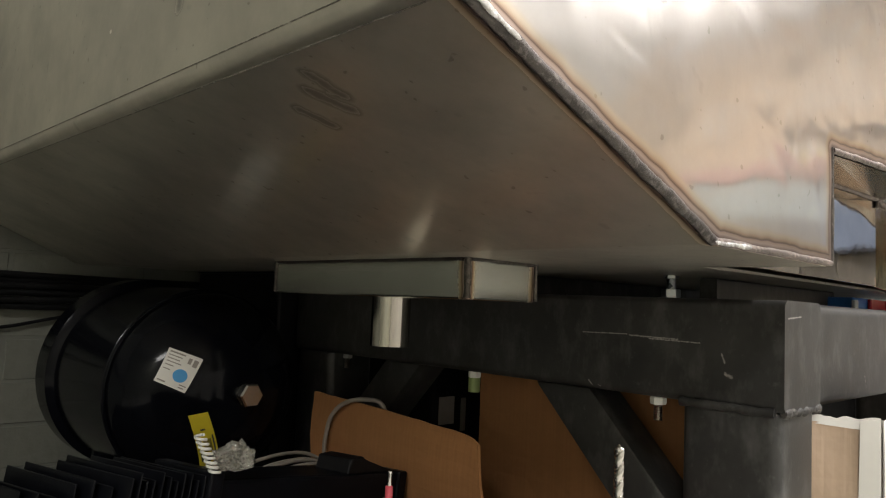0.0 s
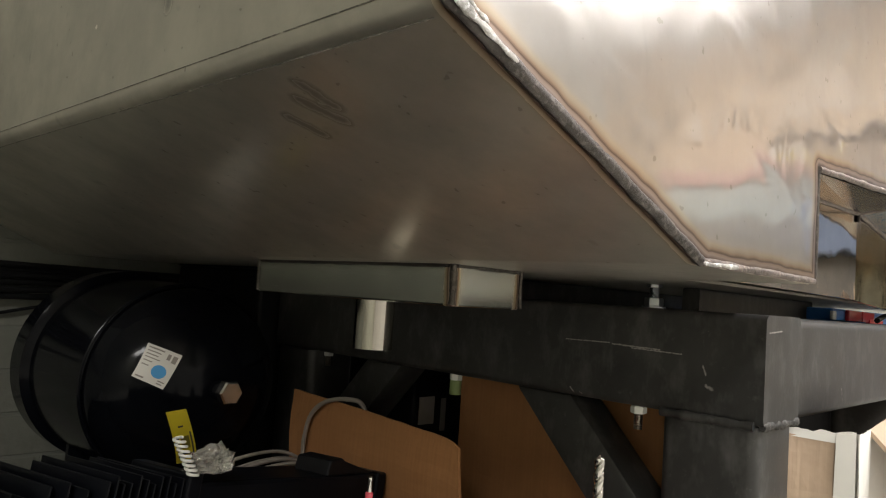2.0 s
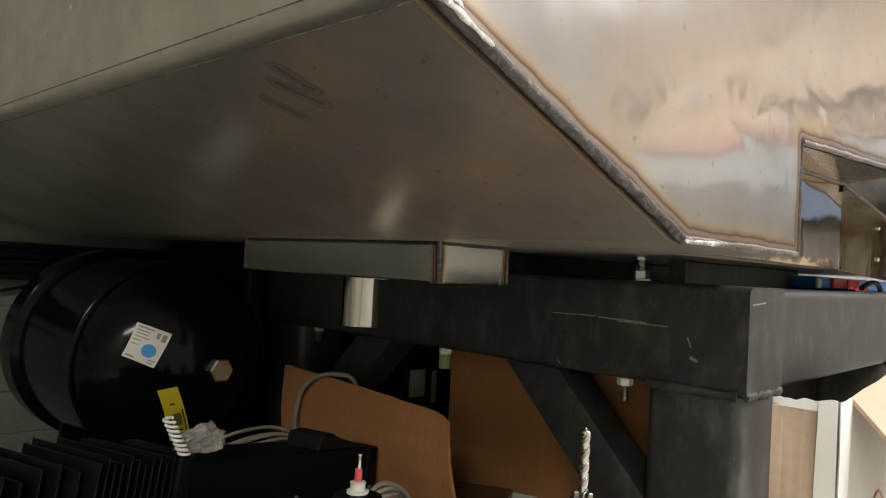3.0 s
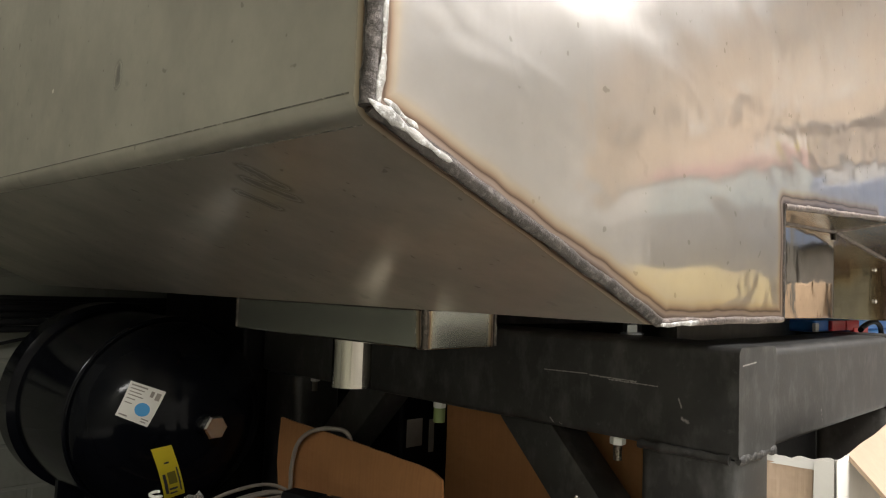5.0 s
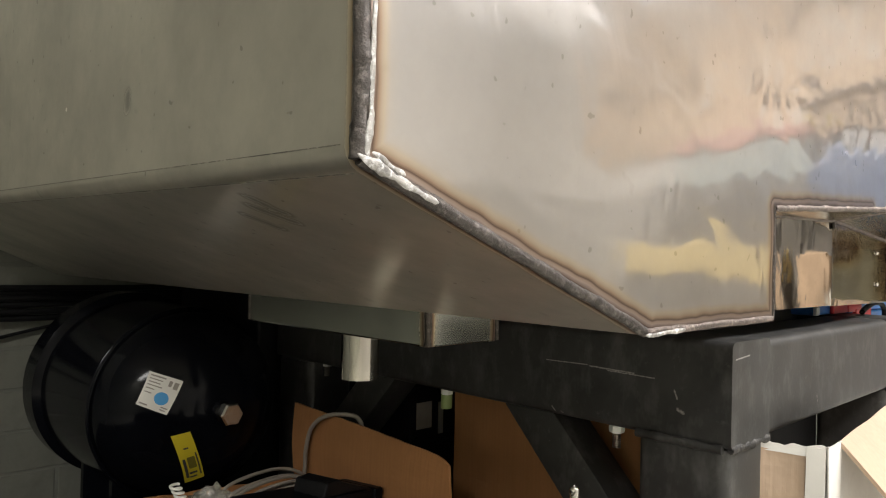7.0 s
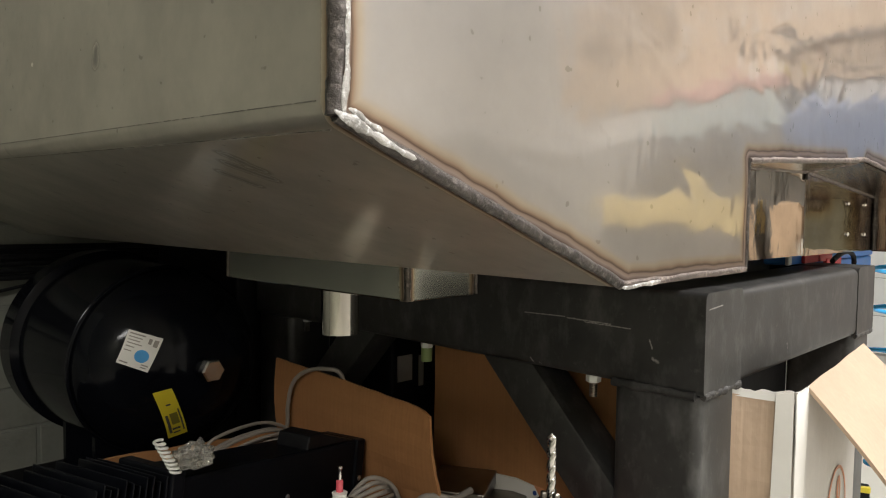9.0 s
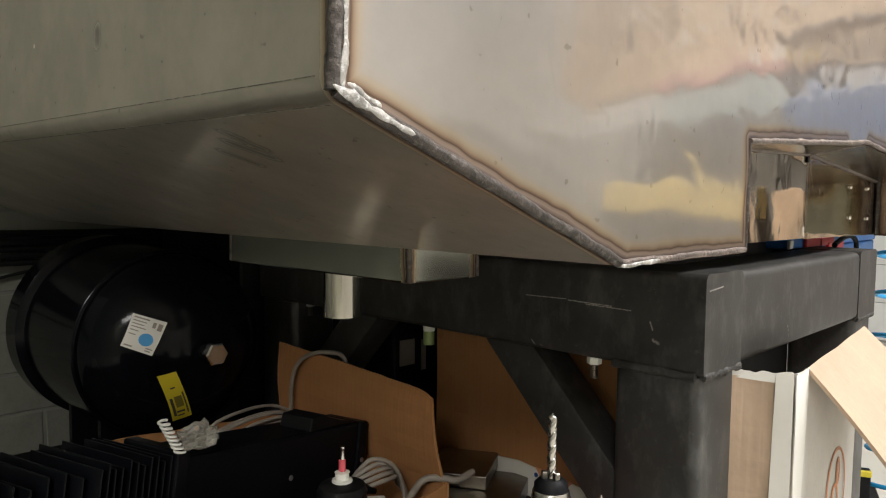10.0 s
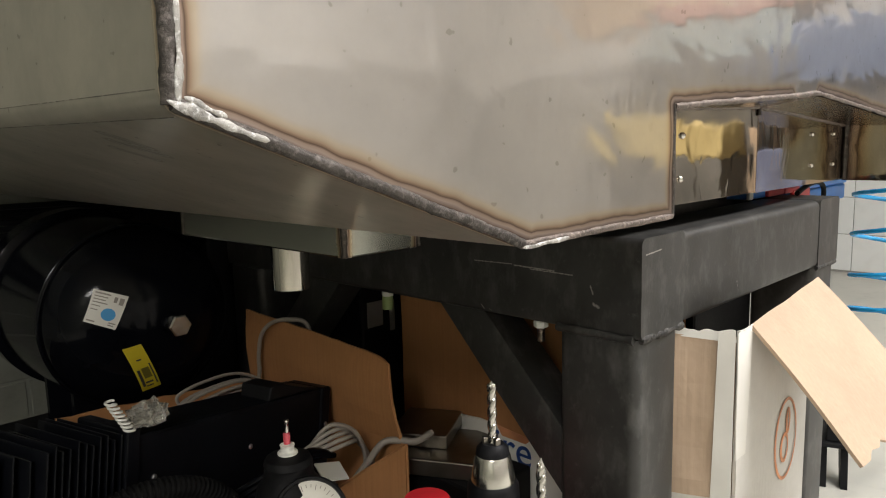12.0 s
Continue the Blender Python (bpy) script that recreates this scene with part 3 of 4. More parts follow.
# ---- the bench frame ----
TOP, SEC = 0.75, 0.10
FL, FW = 0.785, 0.595
bench = empty("steel_bench_frame", "heavy black square-tube steel bench frame with welded corners", "bench frame")


def tube_bar(lo, hi, axis, r=0.009):
    """A square steel tube with rounded long edges."""
    bm = bmesh.new()
    bmesh.ops.create_cube(bm, size=1)
    lo, hi = Vector(lo), Vector(hi)
    for v in bm.verts:
        v.co = Vector([(v.co[k] + 0.5) * (hi[k] - lo[k]) + lo[k] for k in range(3)])
    n = "xyz".index(axis)
    longs = [e for e in bm.edges if abs((e.verts[0].co - e.verts[1].co)[n]) > 1e-6]
    bmesh.ops.bevel(bm, geom=longs, offset=r, segments=4, affect="EDGES", profile=0.5)
    return bm


BW = 0.087
part("beam", tube_bar((0, 0.0, TOP - SEC), (BW, FL, TOP), "y", 0.007), BLACK_STEEL, bench, "", True)
part("beam", tube_bar((BW + 0.0005, 0.0012, TOP - SEC), (FW - BW, 0.09, TOP - 0.001), "x", 0.010), BLACK_STEEL, bench, "", True)
part("beam", tube_bar((FW - BW + 0.0005, 0.0, TOP - SEC), (FW, FL, TOP), "y", 0.007), BLACK_STEEL, bench, "", True)
part("beam", tube_bar((BW + 0.0005, FL - 0.09, TOP - SEC), (FW - BW, FL - 0.001, TOP - 0.001), "x", 0.010), BLACK_STEEL, bench, "", True)
for px, py in ((0.0, 0.004), (FW - BW, 0.004), (0.0, FL - 0.098), (FW - BW, FL - 0.098)):
    part("leg", tube_bar((px + 0.001, py, 0.0), (px + BW - 0.001, py + 0.094, TOP - SEC - 0.001), "z", 0.011), BLACK_STEEL, bench, "", True)
z = TOP - SEC
part("weld_bead", bead((0.0, 0.008, z), (0.0, 0.098, z), 0.0042, 21, 0.003, 0.4, 0.8, (-1, 0, 0)), BLACK_STEEL, bench, "lumpy weld under the corner", True)
part("weld_bead", bead((0.004, 0.002, z), (BW, 0.002, z), 0.0042, 22, 0.002, 0.5, 0.8, (0, -1, 0)), STEEL_WELD, bench, "grey lumpy weld under the corner", True)
part("weld_bead", bead((FW - BW, 0.002, z), (FW - 0.003, 0.002, z), 0.0038, 23, 0.003, 0.4, 0.8, (0, -1, 0)), STEEL_WELD, bench, "", True)


for outline in ([(0.215, 0.649), (0.097, 0.525), (0.097, 0.445), (0.292, 0.649)], [(0.570, 0.649), (0.688, 0.525), (0.688, 0.445), (0.493, 0.649)]):
    part("brace", prism(outline, 0.016, 0.072, "x", 0.004), BLACK_STEEL, bench, "diagonal corner brace", True)

for sy in (0.335, 0.66):
    tagged(part("support_bar", tube_bar((0.002, sy, TOP + 0.0005), (FW - 0.002, sy + 0.05, TOP + 0.0258), "x", 0.003), BLACK_STEEL, None, "", True), "flat black steel bar between frame and tank", "bar", "bars under the tank")

# added blocker: keeps the gap between front beam and tank dark
tagged(part("support_bar", tube_bar((0.11, 0.115, TOP - 0.06), (0.48, 0.135, TOP + 0.0255), "x", 0.003), BLACK_STEEL, None, "", True), "added black bar darkening the gap behind the front beam", "bar", "bars under the tank")

# levelling bolt between frame and tank
lev = empty("levelling_bolt", "zinc-plated levelling bolt and nut on the frame", "bolt")
bx, by = 0.088, 0.158
part("washer", lathe([(0.013, 0), (0.013, 0.002), (0.005, 0.002)], 28, pose(bx, by, TOP)), ZINC, lev, "", True)
part("nut", lathe([(0.0095, 0.0), (0.0105, 0.001), (0.0105, 0.0085), (0.0095, 0.0095)], 6, pose(bx, by, TOP + 0.002)), ZINC, lev)
part("threaded_rod", lathe([(0.005 if k % 2 else 0.0056, 0.0115 + 0.0006 * k) for k in range(20)], 16, pose(bx, by, TOP)), ZINC, lev, "", True)
part("bolt_head", lathe([(0.0085, 0.0232), (0.0085, 0.0265)], 6, pose(bx, by, TOP)), ZINC, lev)


def hanging_bolt(x, y, cap_height, sleeve=False):
    ob = empty("hanging_bolt", "white-capped bolt hanging below the steel beam", "bolt", "bolts under the beam", at=(x, y, TOP - SEC))
    part("cap", lathe([(0.0070, 0), (0.0082, -0.0015), (0.0082, -cap_height + 0.001), (0.0072, -cap_height)], 6), WHITE_PLASTIC, ob, "white plastic nut cap")
    if sleeve:
        part("sleeve", lathe([(0.0075, -cap_height), (0.0075, -cap_height - 0.018), (0.004, -cap_height - 0.018)], 18), GREEN_NUT, ob, "olive green sleeve", True)
    part("thread", lathe([(0.0046 if k % 2 else 0.0040, -cap_height - 0.0012 * k) for k in range(14)], 14), STEEL_BLOCK, ob, "", True)
    return ob


hanging_bolt(0.012, 0.128, 0.008)
hanging_bolt(0.020, 0.393, 0.009, True)
hanging_bolt(0.033, 0.685, 0.009)

# ---- pressure vessel lying behind the bench ----
AX, AZ, AR, AY, AD = -0.18, 0.600, 0.135, 0.735, 0.090


def dome_y(x, z):
    q = min(1.0, ((x - AX) ** 2 + (z - AZ) ** 2) / AR ** 2)
    return AY - AD * math.sqrt(1 - q)


vessel = empty("air_receiver", "glossy black painted steel air receiver lying on its side", "pressure vessel")
turn = pose(AX, 0, AZ, -90, 0, 0)
dome = [(AR * math.sin(k * math.pi / 40), AY - AD * math.cos(k * math.pi / 40)) for k in range(21)]
part("dished_end", lathe(dome + [(AR, AY + 0.004)], 72, turn), GLOSS_BLACK, vessel, "", True)
part("shell", lathe([(AR + 0.001, AY + 0.003), (AR + 0.005, AY + 0.006), (AR + 0.007, 0.935), (AR + 0.003, 0.938)], 72, turn), GLOSS_BLACK, vessel, "", True)
part("rear_band", lathe([(AR - 0.002, 0.938), (AR + 0.008, 0.941), (AR + 0.017, 0.946), (AR + 0.017, 0.995), (AR + 0.008, 1.002), (0.05, 1.03), (0, 1.04)], 72, turn), GLOSS_BLACK, vessel, "", True)
part("seam_weld", tube([(AX + (AR + 0.002) * math.cos(k * math.tau / 90), AY + 0.003, AZ + (AR + 0.002) * math.sin(k * math.tau / 90)) for k in range(91)], 0.0022, 8), GLOSS_BLACK, vessel, "", True)
plug = part("plug_boss", lathe([(0.014, 0.655), (0.014, 0.640), (0.011, 0.636), (0.009, 0.634), (0.009, 0.622)], 28, pose(-0.172, 0, 0.602, -90, 0, 0)), GLOSS_BLACK, vessel, "", True)
part("plug", lathe([(0.0150, 0.628), (0.0165, 0.626), (0.0165, 0.614), (0.0145, 0.611), (0, 0.611)], 6, pose(-0.172, 0, 0.602, -90, 0, 0)), CHROME, plug, "dull steel hexagonal plug")
for fy in (0.78, 0.90):
    part("foot", prism([(AX - 0.09, 0.362), (AX + 0.09, 0.362), (AX + 0.09, 0.50), (AX + 0.05, 0.47), (AX - 0.05, 0.47), (AX - 0.09, 0.50)], fy - 0.006, fy + 0.006), GLOSS_BLACK, vessel)


def dome_patch(name, a, b, c, d, material, parent, label="", lift=0.0006, n=10):
    """A thin film laid on the dished end, between four corners (x, z)."""
    bm = bmesh.new()
    grid = []
    for i in range(n + 1):
        row = []
        for k in range(n + 1):
            u, v = i / n, k / n
            x = (a[0] * (1 - u) + b[0] * u) * (1 - v) + (d[0] * (1 - u) + c[0] * u) * v
            z = (a[1] * (1 - u) + b[1] * u) * (1 - v) + (d[1] * (1 - u) + c[1] * u) * v
            row.append(bm.verts.new((x, dome_y(x, z) - lift, z)))
        grid.append(row)
    for i in range(n):
        for k in range(n):
            bm.faces.new((grid[i][k], grid[i + 1][k], grid[i + 1][k + 1], grid[i][k + 1]))
    bm.normal_update()
    bmesh.ops.solidify(bm, geom=bm.faces[:], thickness=0.0003)
    return part(name, bm, material, parent, label)


def inset(corners, u0, u1, v0, v1):
    a, b, c, d = [Vector(q) for q in corners]
    def at(u, v):
        return tuple(a.lerp(b, u).lerp(d.lerp(c, u), v))
    return at(u0, v0), at(u1, v0), at(u1, v1), at(u0, v1)


WL = ((-0.261, 0.662), (-0.223, 0.647), (-0.245, 0.604), (-0.279, 0.620))
YL = ((-0.239, 0.575), (-0.215, 0.579), (-0.183, 0.508), (-0.208, 0.502))
white_label = dome_patch("label", *WL, PAPER, vessel, "white paper type label with a blue dot")
for u0, u1, v0, v1 in ((0.06, 0.50, 0.06, 0.10), (0.06, 0.44, 0.16, 0.19), (0.06, 0.40, 0.25, 0.28), (0.06, 0.48, 0.34, 0.37), (0.06, 0.30, 0.44, 0.47), (0.06, 0.3, 0.9, 0.94), (0.06, 0.26, 0.56, 0.59), (0.7, 0.92, 0.84, 0.87), (0.7, 0.88, 0.91, 0.94), (0.62, 0.72, 0.10, 0.26), (0.78, 0.92, 0.10, 0.30)):
    dome_patch("print_bar", *inset(WL, u0, u1, v0, v1), GREY_CABLE, white_label, "", 0.0012, 2)
bm = bmesh.new()
dc = Vector(WL[0]).lerp(Vector(WL[2]), 0.62)
ring = [bm.verts.new((dc.x + 0.0085 * math.cos(k * math.tau / 24), dome_y(dc.x + 0.0085 * math.cos(k * math.tau / 24), dc.y + 0.0085 * math.sin(k * math.tau / 24)) - 0.0014, dc.y + 0.0085 * math.sin(k * math.tau / 24))) for k in range(24)]
bm.faces.new(ring)
bm.normal_update()
bmesh.ops.solidify(bm, geom=bm.faces[:], thickness=0.0003)
part("blue_dot", bm, BLUE_INK, white_label, "round blue print")
yellow_label = dome_patch("label", *YL, YELLOW, vessel, "yellow warning label")
for u0, u1, v0, v1 in ((0.35, 0.75, 0.48, 0.72), (0.12, 0.26, 0.5, 0.9), (0.82, 0.9, 0.42, 0.9), (0.3, 0.7, 0.80, 0.84), (0.35, 0.6, 0.28, 0.31), (0.3, 0.65, 0.89, 0.92)):
    dome_patch("print_bar", *inset(YL, u0, u1, v0, v1), simple("faded_print", (0.20, 0.17, 0.03), 0.5) if u0 == 0.35 and v0 == 0.48 else DARK_INK, yellow_label, "", 0.0012, 2)

# ---- unseen low support under the loose things, widened to cut floor bounce ----
low = empty("unseen_low_table", "unseen low black table that holds loose things and cuts floor bounce", "table")
part("tabletop", box((-1.02, 0.0, 0.34), (-0.012, 1.12, 0.36), 0.003), RUBBER, low)
for lx, ly in ((-0.98, 0.03), (-0.05, 0.03), (-0.98, 1.05), (-0.05, 1.05)):
    part("leg", box((lx - 0.02, ly - 0.02, 0), (lx + 0.02, ly + 0.02, 0.34), 0.003), RUBBER, low)

# ---- open cardboard box ----
carton = empty("open_cardboard_box", "open brown cardboard box with a tall creased side flap", "cardboard box")


def sheet(rows, thick, seed=0, crumple=0.0015):
    """A cardboard panel through a grid of points (rows of equal length), slightly buckled."""
    bm = bmesh.new()
    grid = []
    for i, r in enumerate(rows):
        line = []
        for k, p in enumerate(r):
            n = noise.noise((p[0] * 18 + seed, p[1] * 18, p[2] * 18)) * crumple
            line.append(bm.verts.new((p[0] + n, p[1] + n * 0.5, p[2])))
        grid.append(line)
    for a, b in zip(grid, grid[1:]):
        for k in range(len(a) - 1):
            bm.faces.new((a[k], a[k + 1], b[k + 1], b[k]))
    bm.normal_update()
    bmesh.ops.solidify(bm, geom=bm.faces[:], thickness=thick)
    return bm


def panel(a, b, c, d, nu=14, nv=10, edge=0.0, seed=0):
    """Grid rows between four corners a (top start), b (top end), c (low end), d (low start); edge: ragged top."""
    a, b, c, d = [Vector(q) for q in (a, b, c, d)]
    rows = []
    for j in range(nv + 1):
        v = j / nv
        row = []
        for i in range(nu + 1):
            u = i / nu
            p = a.lerp(b, u).lerp(d.lerp(c, u), v)
            if j == 0 and edge:
                p.z += edge * noise.noise((u * 9 + seed, 2.3, seed))
            row.append(tuple(p))
        rows.append(row)
    return rows


rows = []
for j in range(17):
    v = j / 16
    row = []
    for i in range(33):
        u = i / 32
        y = 0.652 + u * (0.317 - 0.020 * v - 0.652)
        ztop = 0.597 - 0.007 * u - 0.008 * u * u - (0.007 * (u - 0.955) / 0.045 if u > 0.955 else 0.0)
        crease = 0.22 + 0.16 * v
        x = -0.046 - 0.005 * math.sin(v * 3.1) + 0.003 * v + 0.010 * max(0.0, crease - u) - 0.0012 * abs(((v - 0.52 + 0.1 * u) * 4) % 1 - 0.5)
        row.append((x, y, ztop + v * (0.475 - ztop) + 0.0012 * noise.noise((u * 14, 3.3, 0)) * (1 - v)))
    rows.append(row)
part("side_flap", sheet(rows, 0.004, 3, 0.0025), CARD, carton, "tall side flap with creases")
part("side_wall", sheet(panel((-0.043, 0.66, 0.474), (-0.043, 0.292, 0.477), (-0.043, 0.292, 0.362), (-0.043, 0.66, 0.362)), 0.004, 5), CARD, carton)
part("near_wall", sheet(panel((-0.048, 0.292, 0.476), (-0.44, 0.292, 0.41), (-0.44, 0.292, 0.362), (-0.048, 0.292, 0.362), edge=0.004), 0.004, 7), CARD, carton)
part("far_wall", sheet(panel((-0.048, 0.64, 0.486), (-0.335, 0.64, 0.508), (-0.335, 0.64, 0.362), (-0.048, 0.64, 0.362), edge=0.004), 0.004, 9), CARD, carton)
part("left_wall", sheet(panel((-0.444, 0.296, 0.40), (-0.444, 0.636, 0.40), (-0.444, 0.636, 0.362), (-0.444, 0.296, 0.362)), 0.004, 11), CARD, carton)
part("bottom", box((-0.44, 0.298, 0.3615), (-0.05, 0.634, 0.3655)), CARD, carton)

# ---- black finned power unit in the box ----
unit = empty("finned_power_unit", "black anodised electronics housing with a finned heat sink", "power unit", at=(-0.354, 0.348, 0.577))
unit.rotation_euler = (0, radians(8.6), radians(15.3))
part("housing", box((0.0, 0.0, -0.150), (0.305, 0.07, -0.006), 0.004), BLACK_ANODISED, unit)
part("end_frame", box((-0.004, -0.003, -0.155), (0.012, 0.075, 0.002), 0.002), BLACK_ANODISED, unit)
part("end_frame", box((0.292, -0.004, -0.150), (0.310, 0.06, -0.004), 0.003), BLACK_ANODISED, unit)
part("lid_step", prism([(0.197, -0.007), (0.200, 0.010), (0.222, 0.013), (0.232, 0.006), (0.262, 0.001), (0.291, -0.004)], 0.002, 0.05, "y", 0.002), BLACK_PLASTIC, unit)
for k in range(17):
    back = 0.0 if k < 11 else 0.012 * (k - 10)
    drop = 0.004 * math.sin(k * 1.9) + (0.0 if k < 11 else 0.004 * (k - 10))
    part("fin", box((-0.0078 - k * 0.0074, back, -0.15), (-0.0062 - k * 0.0074, 0.10 + back, -0.002 - drop), 0.0005, 1, pose(0, 0, 0, 0, 0.5 * math.sin(k * 2.1), 0.8 * math.cos(k * 1.3))), FIN_BLACK, unit)
part("fin_base", box((-0.126, 0.075, -0.15), (-0.0045, 0.082, -0.030), 0.001), BLACK_ANODISED, unit)
part("fin_foot", box((-0.128, 0.002, -0.155), (-0.0045, 0.16, -0.148), 0.001), BLACK_ANODISED, unit)
for sx in (0.031, 0.166, 0.300):
    part("screw", lathe([(0.0032, 0), (0.0032, 0.001), (0.002, 0.0018), (0, 0.002)], 14, pose(sx, -0.0005 if sx < 0.2 else -0.0045, -0.053, 90, 0, 0)), ZINC, unit, "small bright screw head", True)

# white coil spring and crumpled film on the unit
tagged(part("coil_spring", tube([(-0.371 + 0.017 * k / 120 + 0.0042 * math.cos(k * 0.42), 0.345 + 0.0042 * math.sin(k * 0.42), 0.612 - 0.034 * k / 120) for k in range(121)], 0.0013, 7), WHITE_PLASTIC, None, "", True), "small white coiled spring leaning on the black housing", "spring")
bm = bmesh.new()
bmesh.ops.create_icosphere(bm, subdivisions=3, radius=1)
for v in bm.verts:
    k = 1 + 0.75 * noise.noise(v.co * 2.2) + 0.35 * noise.noise(v.co * 6)
    v.co = Vector((v.co.x * 0.018 * k - 0.333, v.co.y * 0.013 * k + 0.352, max(0.5782, v.co.z * 0.014 * k + 0.586)))
tagged(part("crumpled_film", bm, FILM), "crumpled clear plastic film on the black housing", "plastic film")

# ---- cables in the box ----


def cable(points, r, label, material=GREY_CABLE, name="cable", group="cables in the box"):
    return tagged(part(name, tube(catmull(points, 9), r, 10), material, None, "", True), label, "cable", group)


cable([(-0.09, 0.61, 0.40), (-0.062, 0.604, 0.495), (-0.060, 0.602, 0.535), (-0.060, 0.590, 0.570), (-0.058, 0.562, 0.592), (-0.048, 0.530, 0.600), (-0.034, 0.508, 0.592), (-0.028, 0.500, 0.54)], 0.0031, "grey cable looped over the cardboard flap")
for k in range(7):
    dz, dy = 0.0012 * k - 0.009 + 0.004 * math.sin(k * 2.3), 0.008 * k
    cable([(-0.27 + 0.012 * k, 0.50 + dy, 0.495 + dz), (-0.215, 0.50 + dy, 0.523 + dz), (-0.168, 0.505 + dy, 0.533 + dz), (-0.115, 0.51 + dy, 0.528 + dz), (-0.075, 0.50 + dy, 0.50 + dz), (-0.07, 0.47, 0.46 + dz)], 0.0023, "coiled grey cable in the cardboard box")
for k in range(5):
    o = 0.017 * k
    cable([(-0.135 - o, 0.365, 0.485 - 0.3 * o), (-0.118 + 0.2 * o, 0.348 - 0.2 * o, 0.510 - 0.35 * o), (-0.086 + 0.5 * o, 0.342 + 0.5 * o, 0.494 - 0.55 * o), (-0.074 + 0.3 * o, 0.338, 0.455 - 0.5 * o), (-0.092 - 0.3 * o, 0.33, 0.415)], 0.0028, "grey cable loop in the cardboard box")
cable([(-0.15, 0.31, 0.42), (-0.125, 0.312, 0.440), (-0.085, 0.318, 0.462), (-0.06, 0.318, 0.478), (-0.045, 0.30, 0.481), (-0.033, 0.288, 0.479), (-0.008, 0.285, 0.484)], 0.0044, "grey hose end resting on the box edge", name="hose_end")
for k in range(3):
    cable([(-0.26, 0.325, 0.470 + 0.008 * k), (-0.21, 0.322, 0.484 + 0.006 * k), (-0.16, 0.330, 0.487 + 0.005 * k), (-0.12, 0.34, 0.475)], 0.0036, "glossy black cable under the housing", GLOSS_BLACK)

# ribbed black hose ring
ribbed = []
for k in range(241):
    a = math.pi * (0.02 + 0.96 * k / 240)
    ribbed.append((-0.365 + 0.105 * math.cos(a), 0.312, 0.445 + 0.082 * math.sin(a)))
tagged(part("ribbed_hose", tube(ribbed, 0.010, 12, lambda i: 1.12 if i % 4 < 2 else 0.9), RUBBER, None, "", True), "black ribbed flexible hose", "hose")

# ---- pressure gauge with red-tipped pin ----
gauge = empty("pressure_gauge", "black pressure gauge with white dial and red-tipped pin", "gauge")
gm = pose(-0.257, 0.224, 0)
part("body", lathe([(0.032, 0.366), (0.032, 0.520), (0.030, 0.528), (0.024, 0.536), (0.0225, 0.546), (0.0235, 0.549), (0.021, 0.555), (0.011, 0.558), (0, 0.558)], 40, gm), BLACK_PLASTIC, gauge, "", True)
part("collar", lathe([(0.0095, 0.5575), (0.0095, 0.560), (0.0065, 0.561), (0.0065, 0.5655), (0.0072, 0.567), (0.004, 0.568)], 20, gm), WHITE_PLASTIC, gauge, "white plastic collar", True)
pin = part("pin", lathe([(0.0033, 0.5675), (0.0033, 0.578), (0.0024, 0.579)], 16, gm), simple("pink_red_plastic", (0.62, 0.09, 0.12), 0.4), gauge, "red pin", True)
part("tip", lathe([(0.0022, 0.5785), (0.0020, 0.588), (0.0026, 0.589), (0.0026, 0.591), (0, 0.592)], 12, gm), CHROME, pin, "", True)
dm = look((-0.262, 0.184, 0.512), (-0.50, -0.20, 0.80)) @ pose(0, 0, 0, 0, 180, 0)
case = part("case", lathe([(0.030, -0.024), (0.0345, -0.020), (0.0345, 0.004), (0.033, 0.006), (0.0305, 0.006), (0.0305, 0.001)], 56, dm), BLACK_PLASTIC, gauge, "", True)
part("dial", lathe([(0, -0.001), (0.0303, -0.001), (0.0303, 0.0012), (0, 0.0012)], 56, dm), PAPER, case, "white dial")
for k in range(28):
    a = radians(-45 + 270 * k / 27)
    L = 0.005 if k % 3 == 0 else 0.003
    part("tick", box((0.027 - L, -0.0003, 0.0013), (0.027, 0.0003, 0.0017), m=dm @ pose(0, 0, 0, 0, 0, math.degrees(a))), GREY_CABLE, case)
part("needle", box((-0.006, -0.0006, 0.0022), (0.022, 0.0006, 0.0030), m=dm @ pose(0, 0, 0, 0, 0, 200)), RED_PLASTIC, case, "red needle")
tagged(part("plastic_offcut", box((-0.02, -0.012, -0.001), (0.02, 0.012, 0.001), 0.0008, m=pose(-0.176, 0.268, 0.497, 38, 18, 10)), WHITE_PLASTIC), "pale grey plastic offcut in the box", "offcut")
tagged(part("bead_chain", tube([(-0.172 + 0.002 * math.sin(k), 0.268, 0.495 - 0.0022 * k) for k in range(50)], 0.0016, 8, lambda i: 1.25 if i % 2 else 0.6), WELD_DARK, None, "", True), "thin dark bead chain", "chain")
tagged(part("red_cap", lathe([(0.028, 0.36), (0.028, 0.462), (0.024, 0.468), (0, 0.470)], 32, pose(-0.110, 0.190, 0)), RED_PLASTIC, None, "", True), "round red plastic cap", "cap")

# ---- cordless drill standing on end ----
drill = empty("power_drill", "drill chuck pointing up with a twist bit", "drill")
cm = pose(-0.114, 0.092, 0)


